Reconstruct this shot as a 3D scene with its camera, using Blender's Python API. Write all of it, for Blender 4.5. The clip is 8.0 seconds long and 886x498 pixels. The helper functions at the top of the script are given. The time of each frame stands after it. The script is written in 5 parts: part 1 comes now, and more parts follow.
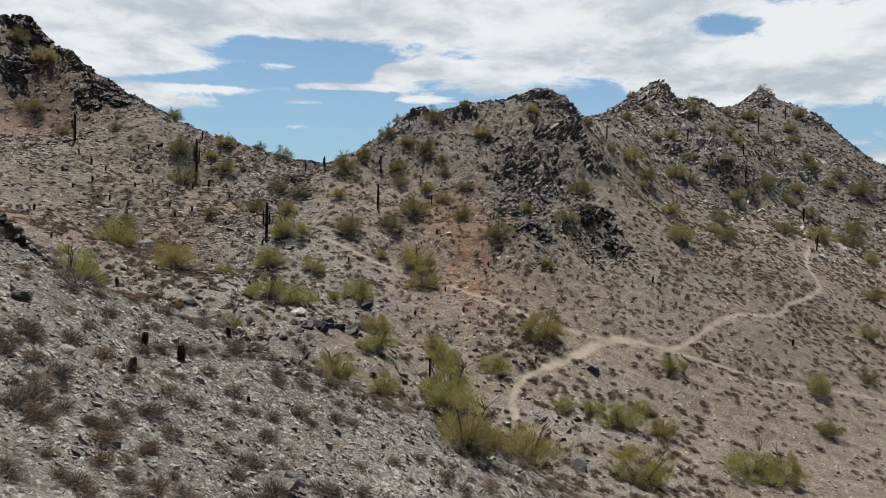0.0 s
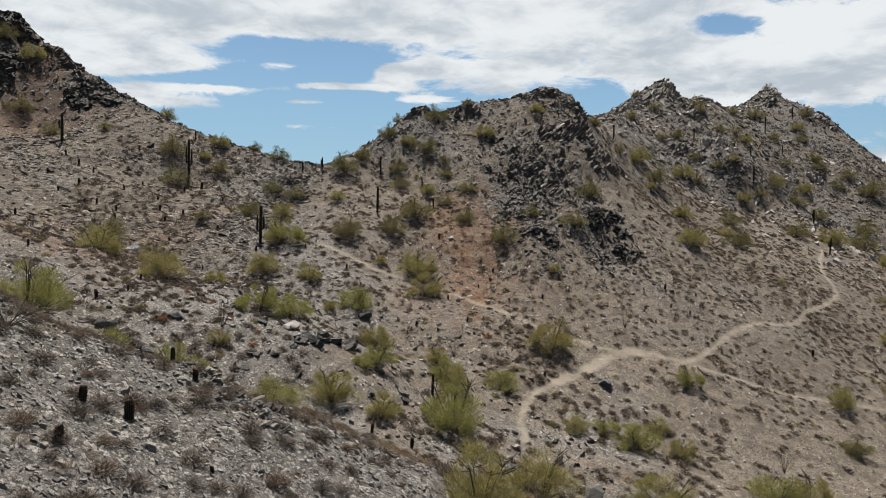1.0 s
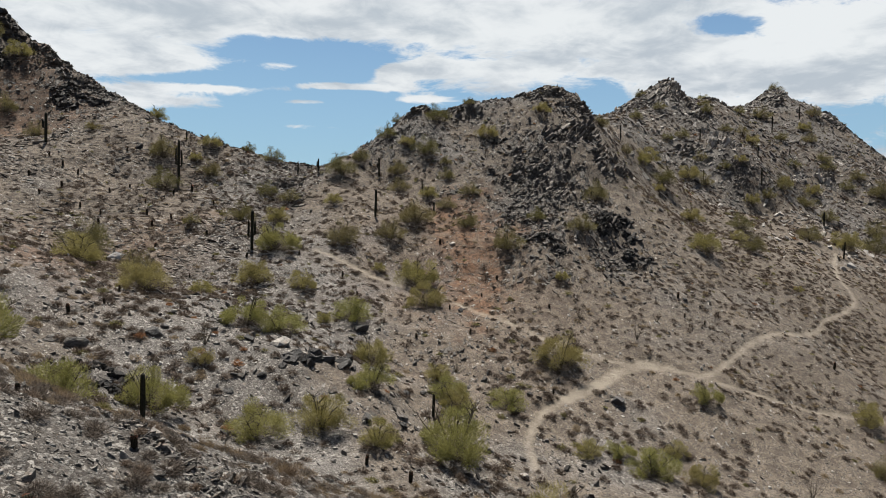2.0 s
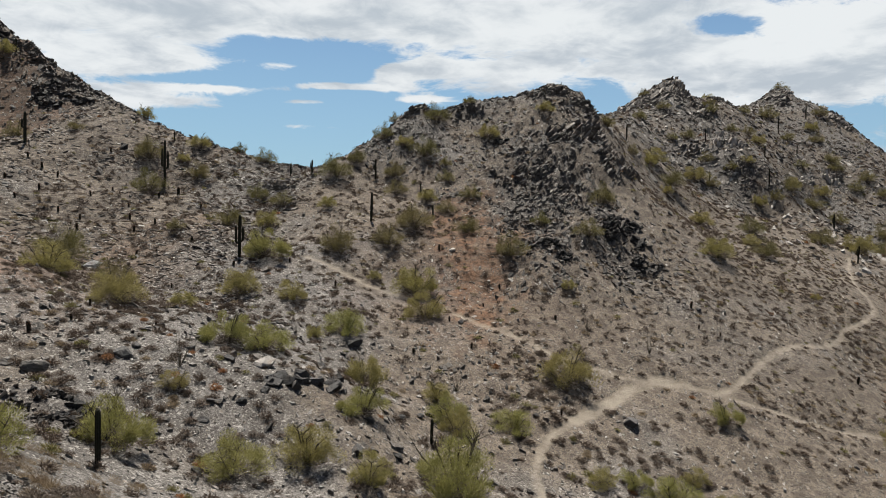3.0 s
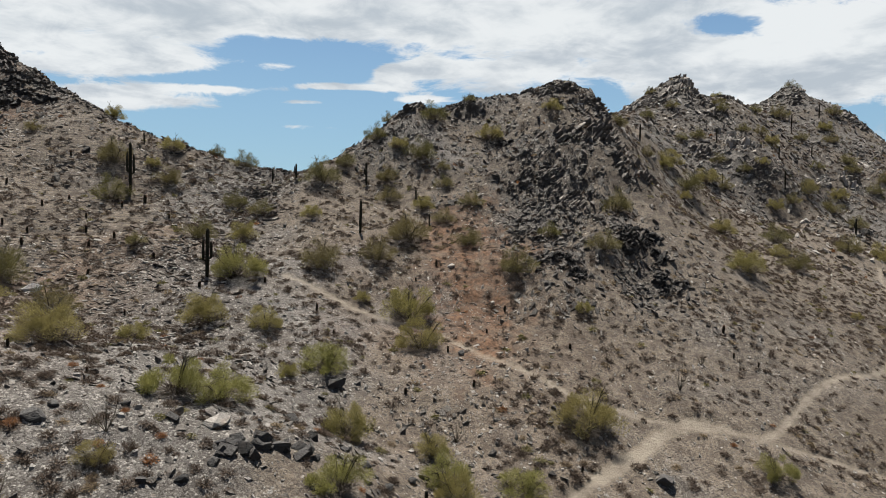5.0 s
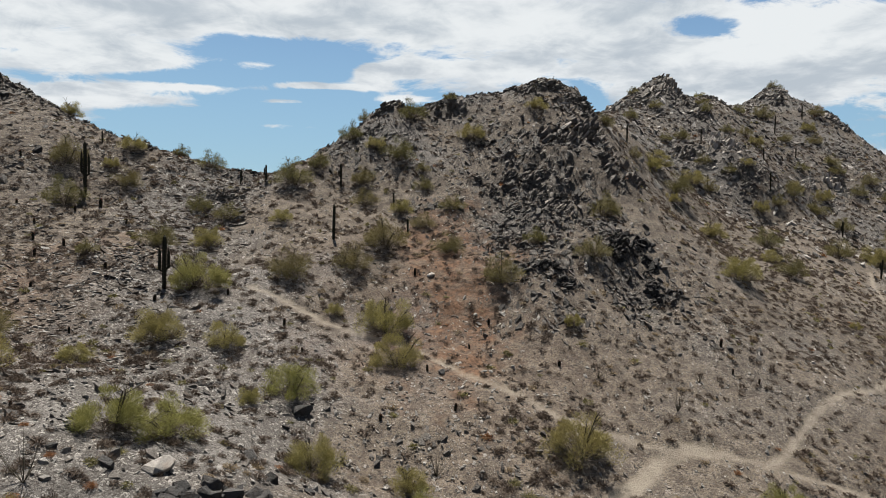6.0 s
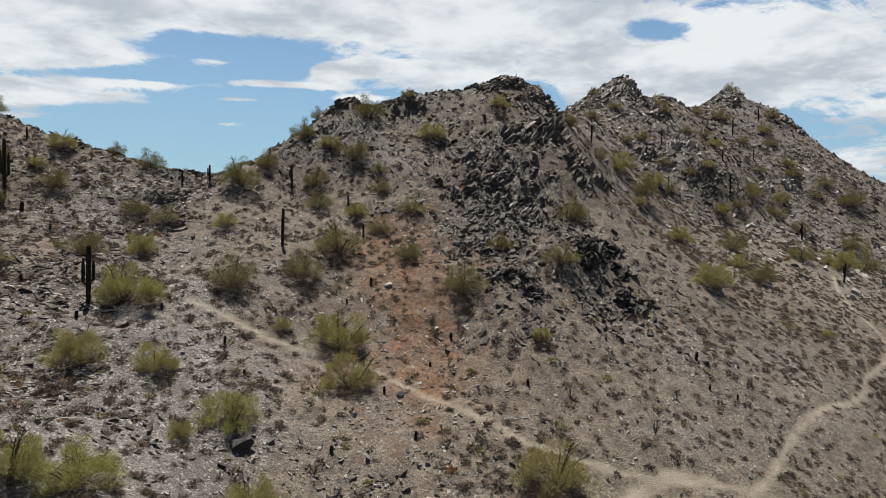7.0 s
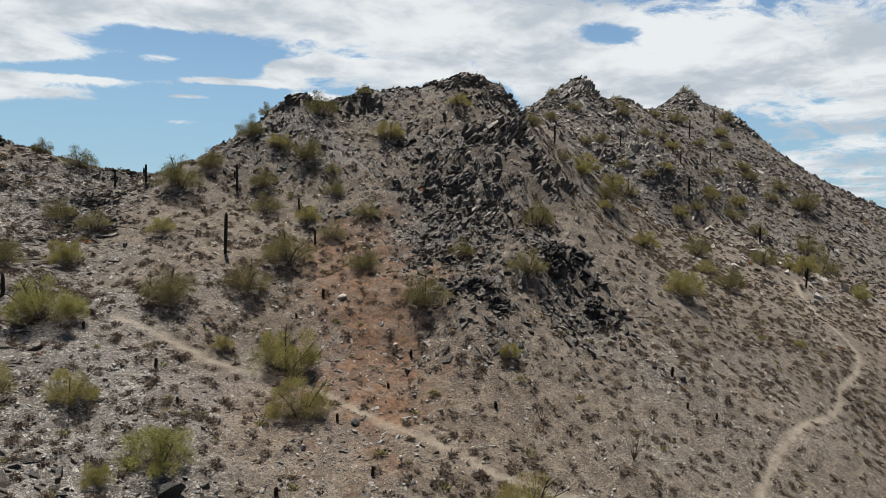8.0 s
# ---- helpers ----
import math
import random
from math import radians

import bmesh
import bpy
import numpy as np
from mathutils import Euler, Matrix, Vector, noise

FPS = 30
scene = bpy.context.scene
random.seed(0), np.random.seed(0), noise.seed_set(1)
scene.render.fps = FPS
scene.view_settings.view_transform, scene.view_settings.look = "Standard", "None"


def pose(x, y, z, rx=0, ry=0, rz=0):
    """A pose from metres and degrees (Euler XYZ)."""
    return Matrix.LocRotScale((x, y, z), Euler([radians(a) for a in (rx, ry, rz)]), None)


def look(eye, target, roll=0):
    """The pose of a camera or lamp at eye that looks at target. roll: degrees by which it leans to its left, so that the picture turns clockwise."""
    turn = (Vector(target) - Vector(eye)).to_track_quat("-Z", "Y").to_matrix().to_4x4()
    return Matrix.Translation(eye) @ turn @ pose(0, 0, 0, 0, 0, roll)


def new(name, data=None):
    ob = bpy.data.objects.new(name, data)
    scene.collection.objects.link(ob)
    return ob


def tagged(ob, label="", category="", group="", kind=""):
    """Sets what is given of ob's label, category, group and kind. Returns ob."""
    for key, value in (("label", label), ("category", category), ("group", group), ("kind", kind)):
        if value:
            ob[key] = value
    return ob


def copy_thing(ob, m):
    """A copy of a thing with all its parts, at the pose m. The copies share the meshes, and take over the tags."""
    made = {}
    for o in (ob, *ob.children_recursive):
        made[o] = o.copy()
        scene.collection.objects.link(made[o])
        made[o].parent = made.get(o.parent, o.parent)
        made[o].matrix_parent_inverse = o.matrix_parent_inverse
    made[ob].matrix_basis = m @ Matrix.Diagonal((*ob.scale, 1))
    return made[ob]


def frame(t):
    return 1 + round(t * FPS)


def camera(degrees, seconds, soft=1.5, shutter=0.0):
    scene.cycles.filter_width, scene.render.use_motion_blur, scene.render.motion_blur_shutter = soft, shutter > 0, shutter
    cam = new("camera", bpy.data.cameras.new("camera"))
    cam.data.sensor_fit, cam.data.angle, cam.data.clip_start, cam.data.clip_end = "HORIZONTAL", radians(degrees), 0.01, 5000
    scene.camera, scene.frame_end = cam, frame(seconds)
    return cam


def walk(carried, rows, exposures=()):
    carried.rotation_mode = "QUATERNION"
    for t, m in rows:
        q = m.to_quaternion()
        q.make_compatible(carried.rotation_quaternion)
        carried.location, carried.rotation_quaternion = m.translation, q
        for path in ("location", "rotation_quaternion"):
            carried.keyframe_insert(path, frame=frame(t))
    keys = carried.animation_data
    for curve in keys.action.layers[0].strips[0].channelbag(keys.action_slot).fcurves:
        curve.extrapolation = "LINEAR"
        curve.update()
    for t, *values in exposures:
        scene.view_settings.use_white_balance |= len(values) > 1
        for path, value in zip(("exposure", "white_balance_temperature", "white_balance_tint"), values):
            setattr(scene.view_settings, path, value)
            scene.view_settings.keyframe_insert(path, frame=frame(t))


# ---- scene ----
cam = camera(64.6, 8.0, 0.6)
PATH = [
    (0, (-2.592, -6.571, 31.825), (-2.524, -4.573, 31.744), 1.2),
    (0.5, (-2.688, -4.491, 32.12), (-2.621, -2.494, 32.039), 1.2),
    (1, (-2.738, -2.342, 32.44), (-2.671, -0.344, 32.358), 1.2),
    (1.5, (-2.744, -0.135, 32.747), (-2.678, 1.863, 32.665), 1.2),
    (3, (-2.526, 6.902, 33.647), (-2.459, 8.899, 33.565), 1.2),
    (3.5, (-2.406, 9.359, 33.947), (-2.339, 11.357, 33.865), 1.1),
    (4, (-2.289, 11.809, 34.228), (-2.221, 13.807, 34.147), 1.1),
    (5.5, (-1.977, 19.305, 35.317), (-1.901, 21.301, 35.235), 1.1),
    (6, (-1.795, 21.863, 35.582), (-1.669, 23.858, 35.501), 1.1),
    (6.5, (-1.616, 24.467, 35.85), (-1.431, 26.457, 35.77), 1.1),
    (7, (-1.48, 26.981, 36.115), (-1.236, 28.964, 36.036), 1.1),
    (7.5, (-1.34, 29.544, 36.415), (-1.034, 31.519, 36.336), 1.2),
    (8, (-1.156, 32.058, 36.634), (-0.787, 34.022, 36.558), 1.2),
]
walk(cam, [(t, look(eye, target, roll)) for t, eye, target, roll in PATH], [(0, 1.43), (8, 1.43)])

# ---- light ----
SUN_AZ, SUN_EL = radians(-12), radians(70)
sun = new("sun", bpy.data.lights.new("sun", "SUN"))
sun.data.energy, sun.data.angle, sun.data.color = 5.5, radians(0.55), (1.0, 0.965, 0.88)
to_sun = Vector((math.sin(SUN_AZ) * math.cos(SUN_EL), math.cos(SUN_AZ) * math.cos(SUN_EL), math.sin(SUN_EL)))
sun.matrix_world = look((0, 0, 200), Vector((0, 0, 200)) - to_sun)


class Graph:
    """A small wrapper for building node trees."""

    def __init__(self, tree):
        self.tree = tree
        tree.nodes.clear()

    def add(self, kind, values=(), **props):
        node = self.tree.nodes.new(kind)
        for key, value in props.items():
            setattr(node, key, value)
        for slot, value in dict(values).items():
            if hasattr(value, "is_output"):
                self.tree.links.new(value, node.inputs[slot])
            else:
                node.inputs[slot].default_value = value
        return node

    def math(self, op, a, b=0.0, c=0.0, clamp=False):
        return self.add("ShaderNodeMath", {0: a, 1: b, 2: c}, operation=op, use_clamp=clamp).outputs[0]

    def noise(self, vector, scale, detail=4.0, rough=0.55, distort=0.0):
        return self.add("ShaderNodeTexNoise", {"Vector": vector, "Scale": scale, "Detail": detail, "Roughness": rough,
                                               "Distortion": distort}).outputs["Fac"]

    def range(self, value, a, b, c=0.0, d=1.0):
        return self.add("ShaderNodeMapRange", {0: value, 1: a, 2: b, 3: c, 4: d}, interpolation_type="SMOOTHSTEP").outputs[0]

    def mix(self, fac, a, b):
        return self.add("ShaderNodeMix", {0: fac, 6: a, 7: b}, data_type="RGBA").outputs[2]

    def bump(self, height, strength, distance):
        return self.add("ShaderNodeBump", {"Height": height, "Strength": strength, "Distance": distance}).outputs[0]

    def surface(self, color, rough=0.9, normal=None, spec=0.2, **more):
        node = self.add("ShaderNodeBsdfPrincipled", {"Base Color": color, "Roughness": rough, "Specular IOR Level": spec, **more})
        if normal:
            self.tree.links.new(normal, node.inputs["Normal"])
        out = self.add("ShaderNodeOutputMaterial", {"Surface": node.outputs[0]})
        return out


def rgb(r, g, b):
    return (r, g, b, 1.0)


# ---- sky with a broken sheet of high cloud ----
world = bpy.data.worlds.new("sky")
world.use_nodes = True
scene.world = world
w = Graph(world.node_tree)
blue = w.add("ShaderNodeTexSky", sky_type="NISHITA", sun_disc=False, sun_elevation=SUN_EL, sun_rotation=SUN_AZ, altitude=400,
             air_density=1.0, dust_density=0.4, ozone_density=1.5).outputs[0]
way = w.add("ShaderNodeTexCoord").outputs["Generated"]
sep = w.add("ShaderNodeSeparateXYZ", {0: way})
lift = w.math("MAXIMUM", w.math("ADD", sep.outputs[2], 0.06), 0.02)
plane = w.add("ShaderNodeCombineXYZ", {0: w.math("DIVIDE", sep.outputs[0], lift), 1: w.math("MULTIPLY", w.math("DIVIDE", sep.outputs[1], lift), 0.8), 2: 0.0}).outputs[0]
east = w.math("DIVIDE", sep.outputs[0], w.math("MAXIMUM", sep.outputs[1], 0.05))
up = w.math("DIVIDE", sep.outputs[2], w.math("MAXIMUM", sep.outputs[1], 0.05))


def bank(x, z, wide, high, gain):
    """A bank of cloud (or, with gain below 0, a gap) round the bearing x and the height z."""
    u = w.math("DIVIDE", w.math("SUBTRACT", east, x), wide)
    v = w.math("DIVIDE", w.math("SUBTRACT", up, z), high)
    d = w.math("ADD", w.math("MULTIPLY", u, u), w.math("MULTIPLY", v, v))
    return w.math("MULTIPLY", w.math("EXPONENT", w.math("MULTIPLY", d, -1.0)), gain)


streak = w.noise(plane, 0.9, 8.0, 0.62, 0.35)
billow = w.noise(plane, 3.2, 5.0, 0.6, 0.2)
wisps = w.noise(w.add("ShaderNodeCombineXYZ", {0: east, 1: w.math("MULTIPLY", up, 2.4), 2: 0.3}).outputs[0], 11.0, 8.0, 0.66, 0.9)
cover = w.math("ADD", w.math("MULTIPLY", streak, 0.4), w.math("ADD", w.math("MULTIPLY", billow, 0.2), w.math("MULTIPLY", wisps, 0.4)))
for shape in ((-0.20, 0.14, 0.26, 0.085, -0.26), (-0.15, 0.212, 0.11, 0.032, -0.26), (-0.19, 0.213, 0.034, 0.008, 0.19), (-0.126, 0.207, 0.034, 0.011, 0.21),
              (-0.142, 0.187, 0.05, 0.011, 0.20), (-0.05, 0.195, 0.036, 0.015, 0.22), (0.01, 0.211, 0.05, 0.014, 0.24), (0.43, 0.285, 0.07, 0.021, -0.30), (-0.2, 0.275, 0.32, 0.022, 0.22), (0.26, 0.172, 0.07, 0.015, -0.16), (-0.55, 0.08, 0.2, 0.05, -0.12),
              (-0.38, 0.212, 0.13, 0.014, 0.34), (-0.42, 0.160, 0.20, 0.016, 0.34), (-0.14, 0.128, 0.10, 0.006, 0.20), (-0.20, 0.20, 0.05, 0.02, 0.16),
              (-0.04, 0.205, 0.03, 0.012, 0.22), (0.0, 0.29, 0.9, 0.045, 0.14), (0.10, 0.215, 0.14, 0.012, 0.14), (0.55, 0.24, 0.35, 0.07, 0.14),
              (0.62, 0.16, 0.12, 0.03, -0.10), (-0.75, 0.2, 0.2, 0.06, 0.1), (-0.46, 0.235, 0.11, 0.010, 0.30), (-0.30, 0.178, 0.10, 0.007, 0.26), (-0.52, 0.128, 0.10, 0.007, 0.26), (-0.10, 0.185, 0.07, 0.006, 0.26),
              (-0.16, 0.162, 0.04, 0.005, 0.24), (0.0, 0.17, 0.05, 0.006, 0.2)):
    cover = w.math("ADD", cover, bank(*shape))
cover = w.math("SUBTRACT", cover, w.range(sep.outputs[2], 0.40, 0.80, 0.0, 0.20))
cloud = w.range(cover, 0.45, 0.56)
shade = w.math("ADD", w.math("MULTIPLY", w.noise(plane, 1.6, 5.0, 0.55), 0.75), w.math("MULTIPLY", wisps, 0.25))
gray = w.mix(w.range(shade, 0.42, 0.62), rgb(0.875, 0.91, 0.93), rgb(0.525, 0.590, 0.655))
low = w.range(sep.outputs[2], 0.05, 0.38, 0.64, 0.05)
air = w.mix(low, w.add("ShaderNodeMix", {0: 1.0, 6: blue, 7: rgb(0.084, 0.096, 0.104)}, data_type="RGBA", blend_type="MULTIPLY").outputs[2], rgb(0.35, 0.58, 0.75))
both = w.mix(cloud, air, gray)
w.add("ShaderNodeOutputWorld", {0: w.add("ShaderNodeBackground", {0: both, 1: 0.348}).outputs[0]})

# ---- materials ----
def material(name):
    m = bpy.data.materials.new(name)
    m.use_nodes = True
    return m, Graph(m.node_tree)


def object_place(g):
    return g.add("ShaderNodeTexCoord").outputs["Object"]


def ground_material():
    m, g = material("stony_desert_soil")
    at = g.add("ShaderNodeNewGeometry").outputs["Position"]
    red = g.add("ShaderNodeAttribute", attribute_name="red_soil").outputs["Fac"]
    gray = g.add("ShaderNodeAttribute", attribute_name="gray_gravel").outputs["Fac"]
    path = g.add("ShaderNodeAttribute", attribute_name="trodden").outputs["Fac"]
    broad_stain = g.noise(at, 0.12, 5.0, 0.6)
    patch = g.noise(at, 0.9, 6.0, 0.65)
    grit = g.noise(at, 9.0, 6.0, 0.7)
    chips = g.add("ShaderNodeTexVoronoi", {"Vector": at, "Scale": 7.5, "Randomness": 1.0})
    small = g.add("ShaderNodeTexVoronoi", {"Vector": at, "Scale": 19.0, "Randomness": 1.0})
    soil = g.mix(g.range(patch, 0.32, 0.64), rgb(0.053, 0.0405, 0.0305), rgb(0.11, 0.088, 0.0675))
    stone = g.mix(g.range(broad_stain, 0.4, 0.62), rgb(0.059, 0.0525, 0.0475), rgb(0.099, 0.0895, 0.0825))
    base = g.mix(gray, soil, stone)
    layers = g.add("ShaderNodeMapping", {"Vector": at, "Scale": (0.35, 0.35, 4.0)}).outputs[0]
    strata = g.noise(layers, 1.5, 5.0, 0.6)
    bedded = g.range(g.add("ShaderNodeSeparateXYZ", {0: at}).outputs[0], -20.0, -42.0, 0.0, 0.9)
    base = g.mix(g.math("MULTIPLY", g.range(strata, 0.50, 0.40), bedded), base, rgb(0.0388, 0.0288, 0.0221))
    base = g.mix(g.math("MULTIPLY", g.range(strata, 0.56, 0.66), bedded), base, rgb(0.1251, 0.108, 0.0895))
    chip_tone = g.add("ShaderNodeSeparateColor", {0: chips.outputs["Color"]}).outputs[0]
    small_tone = g.add("ShaderNodeSeparateColor", {0: small.outputs["Color"]}).outputs[1]
    base = g.mix(g.math("MULTIPLY", g.range(chip_tone, 0.80, 0.88), g.math("MULTIPLY", g.range(patch, 0.4, 0.6, 0.25, 0.9), g.math("ADD", 0.3, g.math("MULTIPLY", gray, 0.7)))), base, rgb(0.2294, 0.2109, 0.1924))
    base = g.mix(g.math("MULTIPLY", g.range(chip_tone, 0.26, 0.12), 0.85), base, rgb(0.0252, 0.0215, 0.0192))
    base = g.mix(g.math("MULTIPLY", g.range(small_tone, 0.32, 0.14), 0.7), base, rgb(0.037, 0.0311, 0.0266))
    base = g.mix(g.math("MULTIPLY", g.range(small_tone, 0.80, 0.97), g.math("ADD", 0.2, g.math("MULTIPLY", gray, 0.3))), base, rgb(0.1998, 0.1887, 0.1776))
    base = g.mix(g.math("MULTIPLY", g.range(grit, 0.48, 0.36), 0.55), base, rgb(0.0222, 0.0181, 0.0148))
    base = g.mix(g.math("MULTIPLY", g.range(grit, 0.57, 0.68), 0.5), base, rgb(0.1776, 0.1539, 0.1317))
    rust = g.mix(g.range(g.noise(at, 2.2, 5.0, 0.65), 0.36, 0.64), rgb(0.036, 0.0195, 0.012), rgb(0.106, 0.059, 0.035))
    base = g.mix(g.math("MULTIPLY", red, g.range(g.noise(at, 0.7, 6.0, 0.7), 0.36, 0.6, 0.4, 0.93)), base, rust)
    # shade of the gaps between rocks, put into the soil colour along with dark bedrock
    bare = g.add("ShaderNodeAttribute", attribute_name="bedrock_gap_shade").outputs["Fac"]
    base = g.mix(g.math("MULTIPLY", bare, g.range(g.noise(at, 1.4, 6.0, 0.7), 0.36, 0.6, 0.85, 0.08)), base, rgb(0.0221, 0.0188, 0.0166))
    base = g.mix(g.math("MULTIPLY", path, g.range(patch, 0.2, 0.6, 0.6, 0.97)), base, rgb(0.158, 0.134, 0.107))
    rise = g.math("ADD", g.math("MULTIPLY", chips.outputs["Distance"], -0.16), g.math("ADD", g.math("MULTIPLY", grit, 0.5), g.math("MULTIPLY", patch, 0.9)))
    g.surface(base, 0.95, g.bump(rise, 1.0, 0.22), 0.1)
    return m


def rock_material(name, dark, light, shine=0.22):
    m, g = material(name)
    at = object_place(g)
    pick = g.add("ShaderNodeObjectInfo").outputs["Random"]
    isle = g.add("ShaderNodeNewGeometry").outputs["Random Per Island"]
    fine = g.noise(at, 7.0, 8.0, 0.72)
    bands = g.add("ShaderNodeMapping", {"Vector": at, "Scale": (1.0, 1.6, 9.0)}).outputs[0]
    leaf = g.noise(bands, 2.8, 7.0, 0.68)
    blotch = g.noise(at, 1.7, 4.0, 0.6)
    tone = g.math("ADD", g.math("MULTIPLY", leaf, 0.55), g.math("ADD", g.math("MULTIPLY", pick, 0.12), g.math("MULTIPLY", isle, 0.42)))
    col = g.mix(g.range(tone, 0.24, 0.84), rgb(*dark), rgb(*light))
    col = g.mix(g.math("MULTIPLY", g.range(blotch, 0.52, 0.68), 0.4), col, rgb(light[0] * 0.95, light[1] * 0.72, light[2] * 0.55))
    col = g.mix(g.math("MULTIPLY", g.range(fine, 0.60, 0.72), 0.55), col, rgb(light[0] * 1.25, light[1] * 1.22, light[2] * 1.18))
    col = g.mix(g.math("MULTIPLY", g.range(fine, 0.45, 0.34), 0.6), col, rgb(dark[0] * 0.6, dark[1] * 0.6, dark[2] * 0.6))
    g.surface(col, 0.78, g.bump(g.math("ADD", leaf, fine), 1.0, 0.14), shine)
    return m


def leaf_material(name, a, b, c, thinness=0.32):
    m, g = material(name)
    isle = g.add("ShaderNodeNewGeometry").outputs["Random Per Island"]
    pick = g.add("ShaderNodeObjectInfo").outputs["Random"]
    col = g.mix(isle, rgb(*a), rgb(*b))
    col = g.mix(g.math("MULTIPLY", pick, 0.55), col, rgb(*c))
    leaf = g.add("ShaderNodeBsdfPrincipled", {"Base Color": col, "Roughness": 0.7, "Specular IOR Level": 0.15})
    thin = g.add("ShaderNodeBsdfTranslucent", {"Color": col})
    mixed = g.add("ShaderNodeMixShader", {0: thinness, 1: leaf.outputs[0], 2: thin.outputs[0]})
    g.add("ShaderNodeOutputMaterial", {"Surface": mixed.outputs[0]})
    return m


def plain_material(name, a, b, scale=5.0, rough=0.85):
    m, g = material(name)
    n = g.noise(object_place(g), scale, 5.0, 0.6)
    g.surface(g.mix(g.range(n, 0.3, 0.7), rgb(*a), rgb(*b)), rough, g.bump(n, 0.5, 0.03), 0.15)
    return m


SOIL = ground_material()
DARK_ROCK = rock_material("dark_schist", (0.0115, 0.0098, 0.0088), (0.092, 0.08, 0.07))
GRAY_ROCK = rock_material("gray_schist", (0.0309, 0.027, 0.0238), (0.2509, 0.2264, 0.2028))
SCREE = rock_material("loose_schist_chips", (0.0339, 0.0292, 0.0255), (0.2192, 0.2009, 0.1828))
LEDGE = rock_material("brown_bedded_rock", (0.0103, 0.0077, 0.0061), (0.0676, 0.0515, 0.0386))
# desert varnish, blackened further so that the colour holds the crags' shadow
VARNISH_SHADE = rock_material("varnish_and_shade_rock", (0.0033, 0.0029, 0.0026), (0.0266, 0.0227, 0.02))
BOULDER_ROCK = rock_material("dark_boulder_schist", (0.008, 0.0076, 0.0076), (0.058, 0.053, 0.05))
PALE_ROCK = rock_material("pale_quartz_vein", (0.137, 0.1309, 0.126), (0.3796, 0.3627, 0.3473))
GREEN = leaf_material("palo_verde_twigs", (0.1017, 0.0901, 0.0271), (0.218, 0.1889, 0.0678), (0.1695, 0.1337, 0.0562))
BRIGHT = leaf_material("fresh_palo_verde_twigs", (0.1003, 0.0984, 0.0256), (0.2066, 0.1948, 0.0629), (0.1673, 0.1476, 0.0541))
OLIVE = leaf_material("creosote_leaves", (0.0561, 0.0524, 0.0187), (0.1215, 0.1086, 0.0392), (0.1171, 0.0897, 0.0392))
DRY = leaf_material("dry_brittle_twigs", (0.04, 0.031, 0.025), (0.115, 0.092, 0.073), (0.066, 0.05, 0.039), 0.15)
BRUSH = leaf_material("dark_dry_twigs", (0.037, 0.027, 0.0205), (0.09, 0.067, 0.05), (0.062, 0.042, 0.031), 0.25)
TAWNY = leaf_material("tawny_dry_twigs", (0.0464, 0.0322, 0.0224), (0.1385, 0.1006, 0.0711), (0.0823, 0.0538, 0.0374), 0.2)
STRAW = leaf_material("dry_grass", (0.1032, 0.074, 0.0438), (0.1737, 0.1316, 0.0838), (0.129, 0.0894, 0.0527))
RUSTY = leaf_material("rusty_dry_twigs", (0.129, 0.0547, 0.0225), (0.1737, 0.0838, 0.0386), (0.141, 0.0708, 0.0322))
BARK = plain_material("dark_bark", (0.0286, 0.0229, 0.0166), (0.0636, 0.0541, 0.035))
CACTUS = plain_material("cactus_skin", (0.0102, 0.0095, 0.0057), (0.0203, 0.0184, 0.0108), 7.0)
SPINES = leaf_material("red_spines", (0.0963, 0.027, 0.0154), (0.1806, 0.0676, 0.0386), (0.129, 0.0515, 0.029))
PALE_SPINES = leaf_material("pale_spines", (0.0141, 0.0077, 0.0058), (0.0482, 0.0257, 0.0174), (0.0322, 0.0181, 0.0129))
WOOD = plain_material("weathered_post", (0.0382, 0.0318, 0.0267), (0.0828, 0.07, 0.0572))

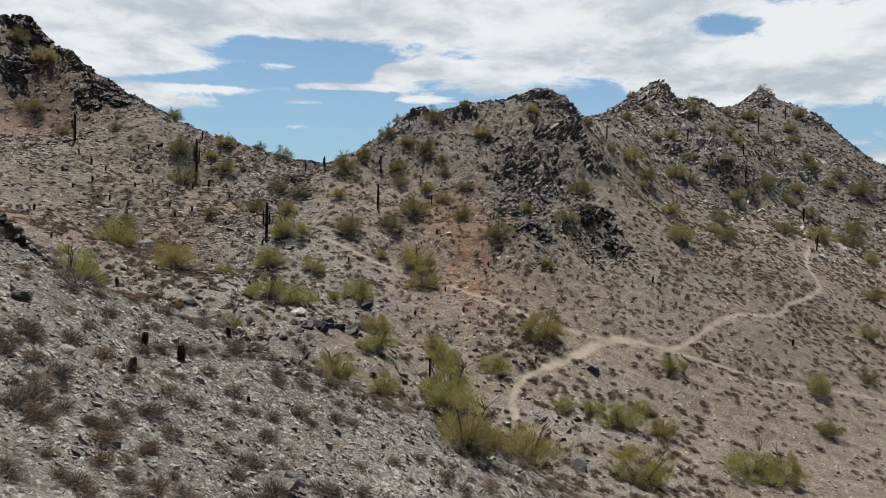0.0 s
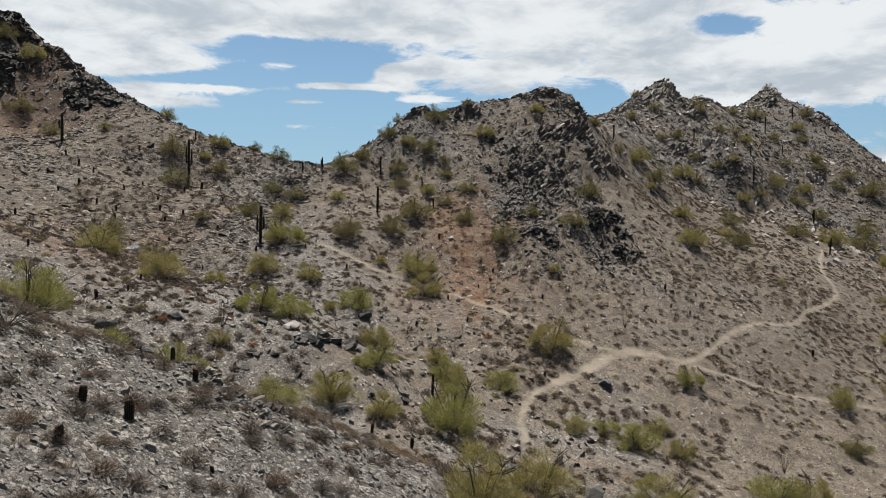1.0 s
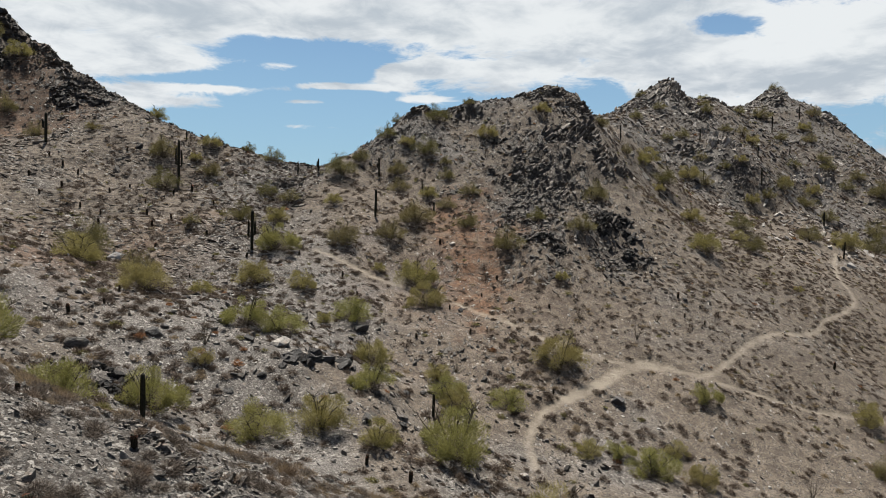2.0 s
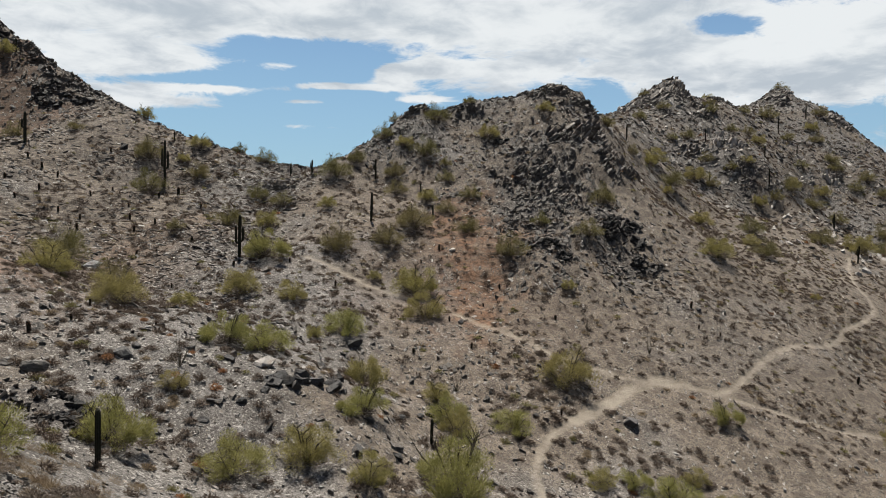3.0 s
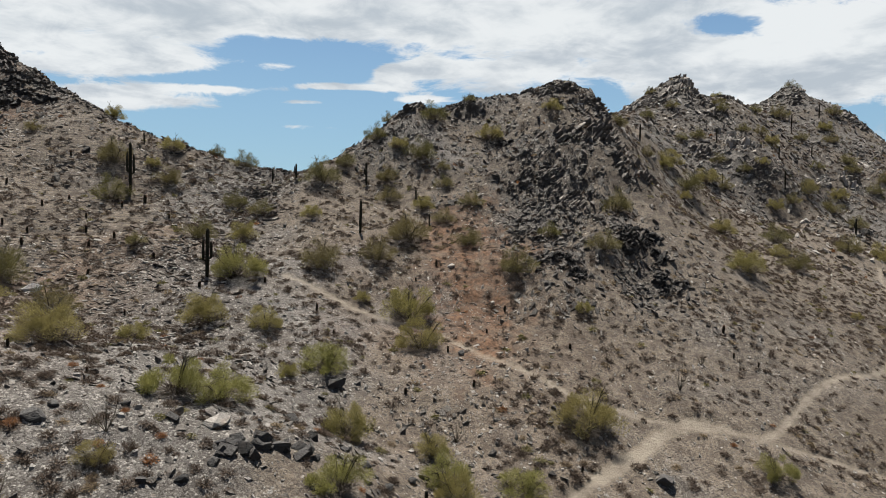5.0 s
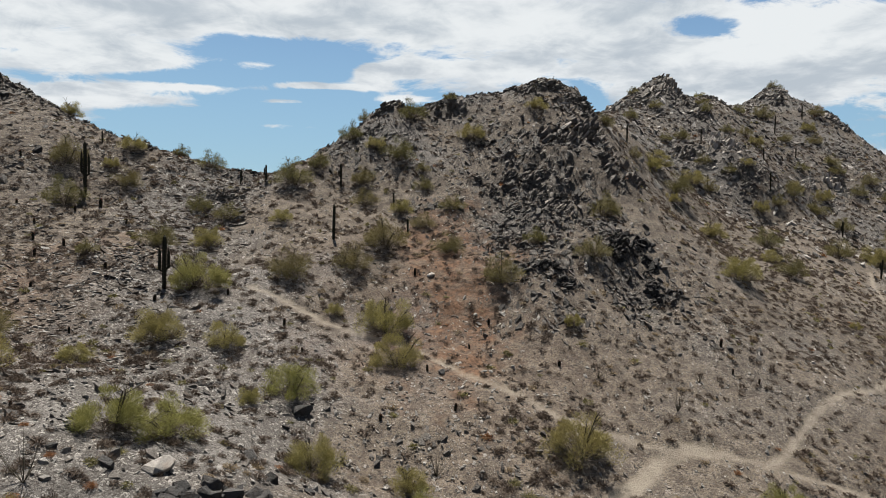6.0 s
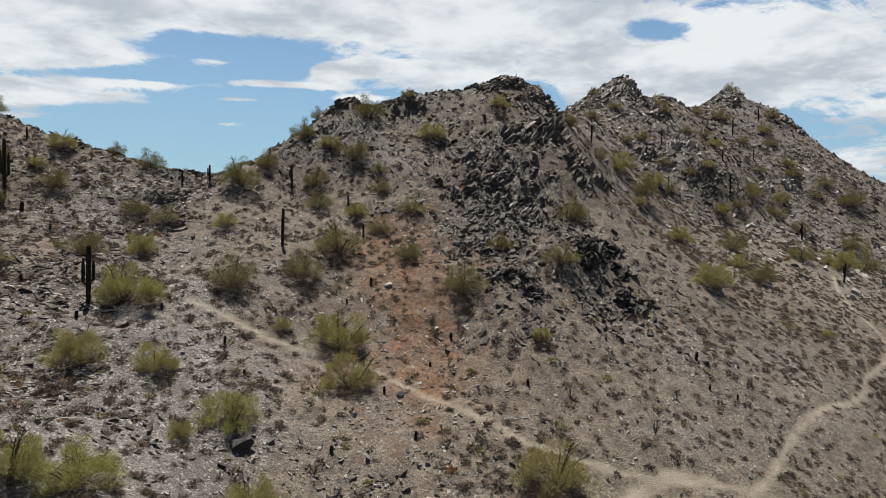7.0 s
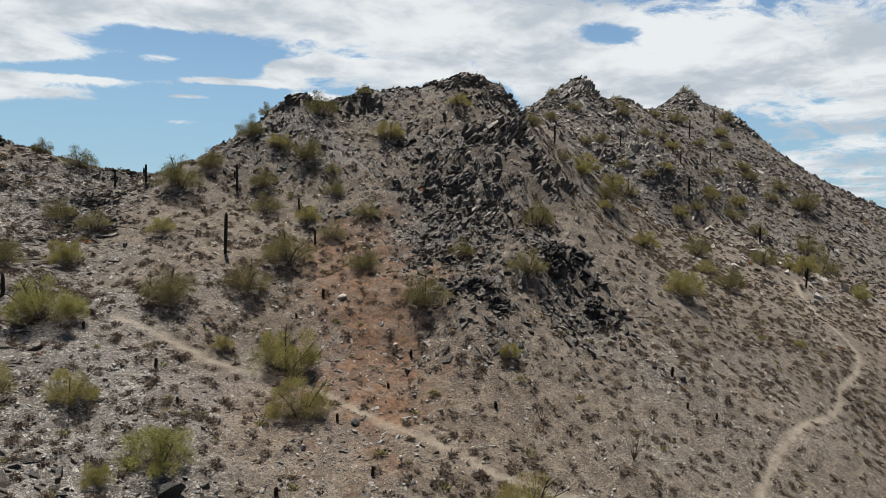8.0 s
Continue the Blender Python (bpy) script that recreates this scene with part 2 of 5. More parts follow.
# ---- landforms: crests, gullies and benches that the ground sheet is stretched over ----
LANDFORMS = {
    "left_crest": [(-110, 138, 76), (-83, 131, 67), (-77.5, 130, 67), (-69.5, 127, 61), (-62, 125, 57), (-54.5, 123, 52.8),
                   (-46.5, 121, 49), (-39, 119, 45.4), (-32.8, 118, 43.8), (-26.5, 116, 41.7), (-21, 113.5, 40.2)],
    "front_crest": [(-18, 112, 40.3), (-14.6, 114, 42.2), (-11, 118, 44.9), (-8.4, 123, 48.5), (-5.5, 127.5, 52), (2.2, 130, 52.9),
                    (11, 131, 54.9), (18.3, 132, 57), (23, 133, 57.8), (27, 134, 57), (30.5, 136, 54.8), (36, 145, 52)],
    "crest_backs": [(-80, 139, 61), (-62, 135, 51), (-46, 131, 43.5), (-31, 127, 39), (-11, 131, 43), (4, 142, 46), (22, 146, 50), (86, 264, 76), (131, 284, 75), (159, 286, 67)],
    "front_back": [(-20, 140, 30), (0, 165, 38), (30, 170, 46), (-60, 165, 45), (-100, 180, 50)],
    "back_crest": [(55, 215, 65.5), (64.5, 232, 69.9), (72.5, 243, 77.5), (84.5, 250, 83.5), (95.3, 252, 77.5), (114.5, 260, 76.5),
                   (129.5, 268, 84), (138, 270, 83.6), (145, 271, 81.2), (157, 272, 75.2), (166, 262, 63), (171.5, 250, 54),
                   (177, 225, 43.8), (190, 190, 30)],
    "back_behind": [(60, 290, 50), (120, 330, 50), (200, 310, 40), (20, 240, 45)],
    "back_face": [(77, 199.5, 51), (84, 199.5, 55), (77.8, 214, 60), (91, 193, 46), (107, 206, 46.5), (127, 228, 58.5),
                  (123, 209, 46.6), (132, 213, 51), (107, 199, 40), (88, 186, 37), (100, 177, 34.6), (104, 178, 30.5),
                  (114, 197, 39.3), (148, 215, 46), (150, 180, 27)],
    "right_gully": [(44, 160, 44), (59, 147, 37), (72, 150, 34.5), (88, 170, 32), (95, 160, 29.5), (110, 150, 23), (130, 120, 12)],
    "flank": [(25, 112, 43.5), (33, 120, 40.6), (39.5, 125, 37.8), (45, 124, 34.2), (43, 110, 30.6), (51, 113.5, 29.6), (53, 110, 28.3),
              (51, 122, 31.6), (74, 134, 28.5), (74, 128, 26.5), (94, 152, 28.4), (58.6, 107, 25.4), (33.3, 95.5, 28.2), (37.7, 101, 30),
              (37.4, 91, 24.2), (28.6, 85.4, 24.2), (53, 94.5, 21)],
    "spur": [(24.7, 100, 33.6), (22, 94, 28.8), (16, 112, 42), (23, 108, 38), (14.5, 93, 30.6), (10.5, 101.5, 33.6), (19, 97, 33.2),
             (12, 86.5, 27.8), (16.5, 120, 48.5)],
    "front_face": [(-10, 121, 46.2), (-8.5, 113, 39.6), (3.8, 100, 33.2), (8.4, 90.4, 29.2), (1, 92.5, 30), (6.8, 87.5, 26), (-3.7, 88.8, 26.6),
                   (-8.9, 97.5, 32.6), (-13, 91.5, 30.6), (-14.8, 102, 35.2), (2, 116, 43.5), (4, 124, 49), (11, 124, 50)],
    "bowl": [(-22, 84, 28.8), (-21, 94, 30.3), (-24.5, 91, 32), (-23.5, 107, 36), (-30, 89.5, 32), (-20, 86.8, 29.4), (-20.4, 79, 27.3),
             (-15.5, 78.4, 26.1), (-26, 76, 25.4), (-1.9, 80, 23.6)],
    "left_face": [(-37.5, 104, 38), (-54.6, 102.5, 42.6), (-47.5, 92, 36.4), (-44.5, 99, 37.2), (-41.5, 108, 42), (-65, 114, 46.5), (-74, 128.5, 58.8),
                  (-46, 89.5, 34.5), (-47, 83, 32.3), (-35, 76.7, 27.9), (-33, 84.4, 29.5), (-31, 74, 26.8), (-33, 65, 28.6), (-62, 90, 40), (-80, 100, 48)],
    "mid_bench": [(-25.7, 50, 24), (-22, 53.7, 24.3), (-18.5, 54, 23.7), (-13.6, 56, 23.2), (-10, 54.5, 22), (-6.2, 57.6, 20.9), (-7, 65, 20.4),
                  (-8.4, 70.2, 22), (2.5, 73, 21.6), (-1.5, 55.8, 17.4), (1.4, 59, 17.6), (4.9, 64, 17.7), (-1.5, 61.7, 18.2)],
    "trail_bench": [(7, 58.6, 16), (14.2, 59, 14.8), (15.3, 65.5, 16.4), (19.3, 72, 18.2), (11.8, 72, 19.8), (25, 67.4, 16.4), (28.3, 75.3, 18.4),
                    (37, 81.9, 20.2), (15.2, 80, 22.9), (21, 77, 21.1), (26.2, 82.4, 22.3), (43, 81.3, 18.6), (48.7, 84.4, 16.3)],
    "low_gully": [(-26, 42, 24), (-17.3, 39.8, 21.6), (-13.3, 46.8, 19.4), (-8, 44.8, 18.6), (-5.8, 47.3, 18.8), (2, 42, 16), (9.6, 44.4, 13.6),
                  (30, 58.5, 11.4), (40.6, 64.6, 11), (38, 71.2, 13.8), (60, 70, 8)],
    "near_hill": [(-11.8, 11, 28.1), (-11, 17, 28.1), (-14, 17, 29.4), (-9, 17.3, 27.4), (-7.6, 17.6, 26.7), (-6, 25.2, 24.2), (-4.4, 22.7, 24),
                  (-2.8, 22.7, 23.5), (-1, 19, 23.4), (-7.5, 13.7, 25.9), (-21, 30, 28), (-6, 13, 25.3), (-12, 28, 25), (-30, 31, 30.5),
                  (-14.5, 33.5, 22.6), (-17, 22, 29.3)],
    "outskirts": [(-40, 20, 36), (-65, 40, 40), (-75, 70, 42), (-20, -10, 30.5), (0, -10, 22), (8, 12, 18), (18, 26, 13.5), (40, 40, 7.5),
                  (75, 60, 4), (100, 100, 9), (110, 50, 0), (0, -60, 15), (-60, -40, 30), (60, -40, 0), (160, 150, 14), (-120, 60, 40)],
}


def bending(a, b):
    r2 = ((a[:, None, :] - b[None, :, :]) ** 2).sum(-1)
    return 0.5 * r2 * np.log(r2 + 1e-9)


SPOTS = np.array([spot for line in LANDFORMS.values() for spot in line], float)
STIFF = 6.0


def stretch(spots):
    n = len(spots)
    big = np.zeros((n + 3, n + 3))
    big[:n, :n] = bending(spots[:, :2], spots[:, :2]) + STIFF * np.eye(n)
    big[:n, n:] = np.c_[np.ones(n), spots[:, :2]]
    big[n:, :n] = big[:n, n:].T
    return np.linalg.solve(big, np.r_[spots[:, 2], 0, 0, 0])


SHEET = stretch(SPOTS)


def smooth(x, a, b):
    u = np.clip((x - a) / (b - a), 0, 1)
    return u * u * (3 - 2 * u)


def broad(x, y):
    """The height of the land without its roughness, for arrays of x and y."""
    x, y = np.atleast_1d(np.asarray(x, float)), np.atleast_1d(np.asarray(y, float))
    out = np.empty(x.size)
    flat = np.c_[x.ravel(), y.ravel()]
    for i in range(0, len(flat), 20000):
        p = flat[i:i + 20000]
        near = np.c_[np.clip(p[:, 0], -150, 230), np.clip(p[:, 1], -90, 340)]
        z = bending(near, SPOTS[:, :2]) @ SHEET[:-3] + SHEET[-3] + near @ SHEET[-2:]
        beyond = np.hypot(np.maximum(np.abs(p[:, 0] - 35) - 130, 0), np.maximum(np.abs(p[:, 1] - 120) - 150, 0))
        fade = smooth(beyond, 10, 260)
        out[i:i + 20000] = z * (1 - fade)
    return out.reshape(x.shape)


def hashed(i, j, seed):
    n = (i.astype(np.int64) * 374761393 + j.astype(np.int64) * 668265263 + seed * 974634777) & 0x7FFFFFFF
    n = ((n ^ (n >> 13)) * 1274126177) & 0x7FFFFFFF
    return ((n ^ (n >> 16)) & 0xFFFF) / 65535.0


def lumps(x, y, size, seed=0):
    """Smooth value noise from -1 to 1 with lumps of that size in metres."""
    u, v = x / size, y / size
    i, j = np.floor(u), np.floor(v)
    a, b = u - i, v - j
    a, b = a * a * (3 - 2 * a), b * b * (3 - 2 * b)
    h00, h10 = hashed(i, j, seed), hashed(i + 1, j, seed)
    h01, h11 = hashed(i, j + 1, seed), hashed(i + 1, j + 1, seed)
    return 2 * ((h00 * (1 - a) + h10 * a) * (1 - b) + (h01 * (1 - a) + h11 * a) * b) - 1


# foot trails, as lines on the plan
TRAILS = {
    "main": (0.36, [(6.1, 52.5), (6.1, 56.2), (6.9, 59.3), (8.7, 62.7), (11.8, 65.8), (15, 68.5), (17.5, 71.3), (20.2, 73), (23.2, 72.4),
                    (26.3, 72.1), (29.3, 74.7), (33.2, 78.7), (37, 81.8), (42.4, 85.3), (48.3, 90.1), (51.2, 93.3), (57.2, 97.9),
                    (61.3, 102.5), (62.8, 106.2), (64.5, 112), (72, 126), (78.3, 136)]),
    "branch": (0.3, [(26.3, 72.1), (29.5, 72), (33.3, 71.9), (37.3, 72), (41.3, 72.2), (46.5, 73.2), (51.7, 75), (60, 76)]),
    "junction": (1.0, [(10.8, 64.9), (13.4, 67.2), (15.6, 69.2), (17.6, 71.4), (20.4, 72.9), (23.2, 72.5)]),
    "upper": (0.42, [(-15.5, 87.6), (-13.6, 87.1), (-11.2, 85.9), (-8.7, 85.1), (-6.3, 84.8), (-3.8, 84.6), (-0.5, 83.1), (1.4, 81.3),
                     (3.9, 79), (5.6, 77.8), (8, 76.2), (10.5, 74.1), (14.1, 73.2), (16.9, 72.8), (20, 72.8)]),
}
# bands of bare rock: x, y, width, depth, size of a slab
OUTCROPS = [(17.7, 116.8, 11, 8, 1.5), (26, 112.6, 4.5, 4, 1.2), (13.6, 91.6, 4, 5, 1.1), (23, 96.3, 4.5, 7, 1.3), (14, 108.6, 8, 7, 1.1),
            (17.6, 105.4, 6, 5, 1.1), (3.9, 127, 5, 4, 1.1), (-4.2, 126, 6, 3, 1.0), (19.6, 130, 10, 4, 1.4), (24.5, 126, 5, 5, 1.3)]
OUTCROPS += [(-22.9, 114.6, 4.5, 1.8, 0.9), (-23.5, 109.6, 4, 2, 0.8), (77.4, 237, 13, 12, 3.0), (81.8, 202.9, 14, 11, 2.4), (85.2, 193.9, 11, 7, 2.2),
             (113.2, 210, 9, 11, 2.6), (142.7, 254, 9, 7, 2.6), (128, 262, 12, 7, 2.4), (67, 198, 12, 7, 2.2), (24, 92.5, 5, 2.5, 0.9)]
OUTCROPS += [(8.9, 112.2, 3, 2.5, 0.8), (-5.7, 66.2, 2.5, 1.2, 0.7), (83.4, 226, 10, 9, 2.4), (1.7, 107.8, 2.7, 1.6, 0.7), (-14.4, 109.5, 3, 1.6, 0.8),
             (-77.2, 129, 9, 6, 2.0), (-73.8, 118.3, 7, 5, 1.6), (-61.2, 120.3, 9, 6, 1.6), (-73, 123.5, 6, 4, 1.5), (-23, 46, 4.5, 3, 0.9), (-21.2, 44, 2.5, 2, 0.7)]
OUTCROPS += [(-10.2, 20.8, 1.4, 1.2, 0.5), (-9, 19.6, 1.3, 1.3, 0.55), (-8, 18.9, 1.3, 1.2, 0.5), (-7, 18.2, 1, 1.2, 0.42), (16, 66, 2.5, 1.3, 0.7), (12, 101, 8, 6, 0.9),
             (157, 268, 9, 6, 2.4), (84.5, 246, 7, 6, 2.6), (-67.5, 125.5, 6, 4, 1.2), (-57.5, 122.6, 6, 3.5, 1.1), (-49, 120.5, 5, 3, 0.9),
             (-36, 117.5, 5, 2.5, 0.8), (28.5, 133.5, 4, 4, 1.1), (10, 130, 6, 3, 0.9)]


# notches and knobs along the crests: reach to both sides, then x, y and height above the smooth crest
CREST_DETAIL = {
    "left": (5.0, [(-84, 128, 0.3), (-79.7, 130.7, 0.9), (-78.3, 131, 2.2), (-76.1, 132.2, 3.3), (-74.8, 133.4, 3.3), (-69.5, 126, 2), (-65.5, 127.4, 0.5), (-61.5, 125.4, 0.3),
                   (-60, 126.6, 0.7), (-55.2, 123.7, 0.1), (-45.9, 120.3, -0.2), (-36.4, 116.9, 0), (-33.1, 117.2, 0.2), (-29.3, 117.6, 0.5), (-25.2, 116.9, 0),
                   (-21.9, 117.9, -0.2), (-19.5, 118.3, -1.2), (-17.1, 118.6, -1.2), (-13.3, 121, -0.4)]),
    "front": (4.5, [(-12, 123, -0.3), (-8.1, 125.7, -0.5), (-6.3, 126.8, -0.6), (-4.4, 126.6, -0.3), (-3.0, 127, 0.5), (-2.2, 127.3, 0.4), (-1.0, 127.6, -0.2), (0.3, 128.3, -0.3),
                    (1.7, 129.3, 0), (2.7, 129.3, 0.3), (4.6, 130.2, 1), (5.6, 130.1, 1.6), (7, 130, 0.9), (10.7, 132.2, 0.6), (14.7, 132.7, -0.3), (16.5, 131.9, -0.1),
                    (18, 132.2, 0.3), (21.7, 133, 0.3), (23.5, 132.2, -0.3), (25.8, 133.2, -0.4), (26.9, 133.5, -1.8), (27.8, 133.2, -2.3), (28.9, 133.5, -3.3), (30.4, 133.8, -3.3), (35, 136, -0.5)]),
    "back": (10.0, [(58, 247, -0.5), (62.6, 247.6, -1.4), (65.4, 247.4, -1.2), (71.1, 250.4, -1.2), (72.8, 249.9, -0.4), (79.1, 248.4, -0.5), (80.9, 248.2, 0.5), (84, 248.4, 0.7),
                    (85, 246.4, -2.5), (86.2, 245.3, -3.6), (89.9, 243.3, -2.3), (92.4, 242.3, -2.4), (93.7, 240.7, -1), (97.1, 242, 1.4), (101.1, 242.4, 1), (115.1, 269, 0.8),
                    (121.9, 269.7, -2), (124.6, 268.9, -0.8), (128.6, 268.6, 0.9), (131, 265.6, 1), (134, 266, -2.6), (140.8, 263.3, -2.6), (145.6, 260.5, -3.6),
                    (149.3, 259.5, -3.6), (151.8, 256.9, -4), (157.1, 253.3, -3.6), (159.6, 249.9, -2.6), (170, 244, 0)]),
}


def crest_detail(x, y):
    out = np.zeros(x.shape)
    for reach, line in CREST_DETAIL.values():
        xs, ys, rise = np.array(line).T
        out = out + np.interp(x, xs, rise, left=0, right=0) * np.exp(-((y - np.interp(x, xs, ys)) / reach) ** 2)
    return out


def line_distance(x, y, line):
    best = np.full(x.shape, 1e9)
    for (ax, ay), (bx, by) in zip(line, line[1:]):
        dx, dy = bx - ax, by - ay
        u = np.clip(((x - ax) * dx + (y - ay) * dy) / (dx * dx + dy * dy), 0, 1)
        best = np.minimum(best, np.hypot(x - ax - u * dx, y - ay - u * dy))
    return best


def trail_near(x, y, reach):
    """1 on the trails, falling to 0 at that reach beside them."""
    out = np.zeros(x.shape)
    box = (x > -20) & (x < 84) & (y > 48) & (y < 140)
    for width, line in TRAILS.values():
        out[box] = np.maximum(out[box], 1 - smooth(line_distance(x[box], y[box], line), width * 0.45, width * 0.5 + reach))
    return out


def red_scar(x, y):
    """1 inside the bare patch of red soil below the spur."""
    ragged = 1.6 * lumps(x, y, 4.0, 21) + 1.3 * lumps(x, y, 1.3, 22)
    return 1 - smooth(np.hypot((x - 3.8 - 0.09 * (y - 91)) / 6.8, (y - 92) / 15) * 5 + ragged * 1.1, 2.9, 6.4)


def rockiness(x, y):
    out = np.zeros(x.shape)
    for cx, cy, wide, deep, _ in OUTCROPS:
        out = np.maximum(out, np.exp(-((x - cx) / (0.7 * wide)) ** 2 - ((y - cy) / (0.7 * deep)) ** 2))
    return out


def ground_z(x, y):
    """The height of the ground with its roughness."""
    x, y = np.atleast_1d(np.asarray(x, float)), np.atleast_1d(np.asarray(y, float))
    z = broad(x, y) + crest_detail(x, y) + 1.3 * np.exp(-((x + 18.6) / 2.4) ** 2 - ((y - 19.8) / 1.9) ** 2)
    rocky = rockiness(x, y)
    fine = 0.30 * lumps(x, y, 7.3, 1) + 0.16 * lumps(x, y, 3.1, 2) + 0.09 * lumps(x, y, 1.4, 3) + 0.05 * lumps(x, y, 0.7, 4)
    fine = fine + rocky * (0.7 * np.abs(lumps(x * 0.8 + y * 0.6, y - 0.5 * x, 2.2, 5)) + 0.4 * lumps(x, y, 1.1, 6))
    ledge = lumps(x * 0.30 + 0.1 * y, z * 1.5, 1.0, 9) * 0.13 + lumps(x * 0.5, z * 3.0, 1.0, 10) * 0.06
    fine = fine + ledge * (1 + 1.1 * smooth(-x, 20, 32)) * smooth(y, 30, 60) * (1 - smooth(y, 140, 160)) * (1 - 0.85 * smooth(x, 4, 22))
    face = np.exp(-((x - 17) / 10) ** 2 - ((y - 112) / 18) ** 2)
    fine = fine + face * (1.3 * np.abs(lumps(x * 0.85 - z * 0.55, y * 0.4 + z * 0.3, 1.1, 7)) - 0.65 + 0.5 * lumps(x, y, 4.0, 8))
    fine = fine + red_scar(x, y) * (0.16 * lumps(x, y, 1.9, 14) + 0.12 * np.abs(lumps(x, y, 1.0, 15)))
    gentle = np.hypot(x + 2, y - 5) < 15
    fine = np.where(gentle, 0.6 * fine, fine)
    path = trail_near(x, y, 0.9)
    return z + fine * (1 - 0.9 * path) - 0.08 * path

# ---- mesh helpers ----
def mesh_from(name, verts, faces, mats):
    me = bpy.data.meshes.new(name)
    verts, faces = np.asarray(verts, np.float32), np.asarray(faces, np.int32)
    k = faces.shape[1]
    me.vertices.add(len(verts))
    me.vertices.foreach_set("co", verts.ravel())
    me.loops.add(faces.size)
    me.loops.foreach_set("vertex_index", faces.ravel())
    me.polygons.add(len(faces))
    me.polygons.foreach_set("loop_start", np.arange(0, faces.size, k, dtype=np.int32))
    for m in mats:
        me.materials.append(m)
    me.update(calc_edges=True)
    me.validate()
    me.shade_flat()
    return me


def mesh_of(name, bm, mat):
    me = bpy.data.meshes.new(name)
    bm.to_mesh(me)
    bm.free()
    me.materials.append(mat)
    return me


def part(name, me, parent, label=""):
    ob = new(name, me)
    ob.parent = parent
    return tagged(ob, label) if label else ob


def thing(name, x, y, label, category, group="", z=None):
    ob = new(name)
    ob.empty_display_size = 0.2
    ob.location = (x, y, float(ground_z(x, y)[0]) if z is None else z)
    return tagged(ob, label, category, group)


def scatter(templates, places, sizes, spins, picks, squash=None, leans=None):
    """Many copies of small templates (verts, faces) baked into one pair of arrays."""
    all_v, all_f, base = [], [], 0
    for k, (tv, tf) in enumerate(templates):
        idx = np.nonzero(picks == k)[0]
        if not len(idx):
            continue
        c, s = np.cos(spins[idx]), np.sin(spins[idx])
        v = np.repeat(tv[None], len(idx), 0) * sizes[idx][:, None, None]
        if squash is not None:
            v[:, :, 2] *= squash[idx][:, None]
        x, y = v[:, :, 0] * c[:, None] - v[:, :, 1] * s[:, None], v[:, :, 0] * s[:, None] + v[:, :, 1] * c[:, None]
        z = v[:, :, 2]
        if leans is not None:
            a, b = leans[idx, 0][:, None], leans[idx, 1][:, None]
            z = z + a * x + b * y
        out = np.stack([x, y, z], -1) + places[idx][:, None, :]
        f = tf[None] + (np.arange(len(idx)) * len(tv))[:, None, None] + base
        all_v.append(out.reshape(-1, 3))
        all_f.append(f.reshape(-1, tf.shape[1]))
        base += len(idx) * len(tv)
    return np.concatenate(all_v), np.concatenate(all_f)


def slope(x, y):
    e = 0.6
    return np.stack([(broad(x + e, y) - broad(x - e, y)) / (2 * e), (broad(x, y + e) - broad(x, y - e)) / (2 * e)], -1)


def crest_near(x, y):
    out = np.zeros(x.shape)
    for name, reach in (("front_crest", 2.2), ("left_crest", 2.5), ("back_crest", 5.0)):
        line = [spot[:2] for spot in LANDFORMS[name]]
        out = np.maximum(out, np.exp(-(line_distance(x, y, line) / reach) ** 2))
    return out


# ---- ground: one sheet to the horizon ----
def steps(*runs):
    """Grid lines from runs of (end, spacing at the end), spacing growing evenly in between."""
    out = [runs[0][0]]
    step = runs[0][1]
    for end, last in runs[1:]:
        start, first = out[-1], step
        while out[-1] < end:
            u = (out[-1] - start) / (end - start)
            out.append(out[-1] + first + (last - first) * u)
        step = last
    return np.array(out)


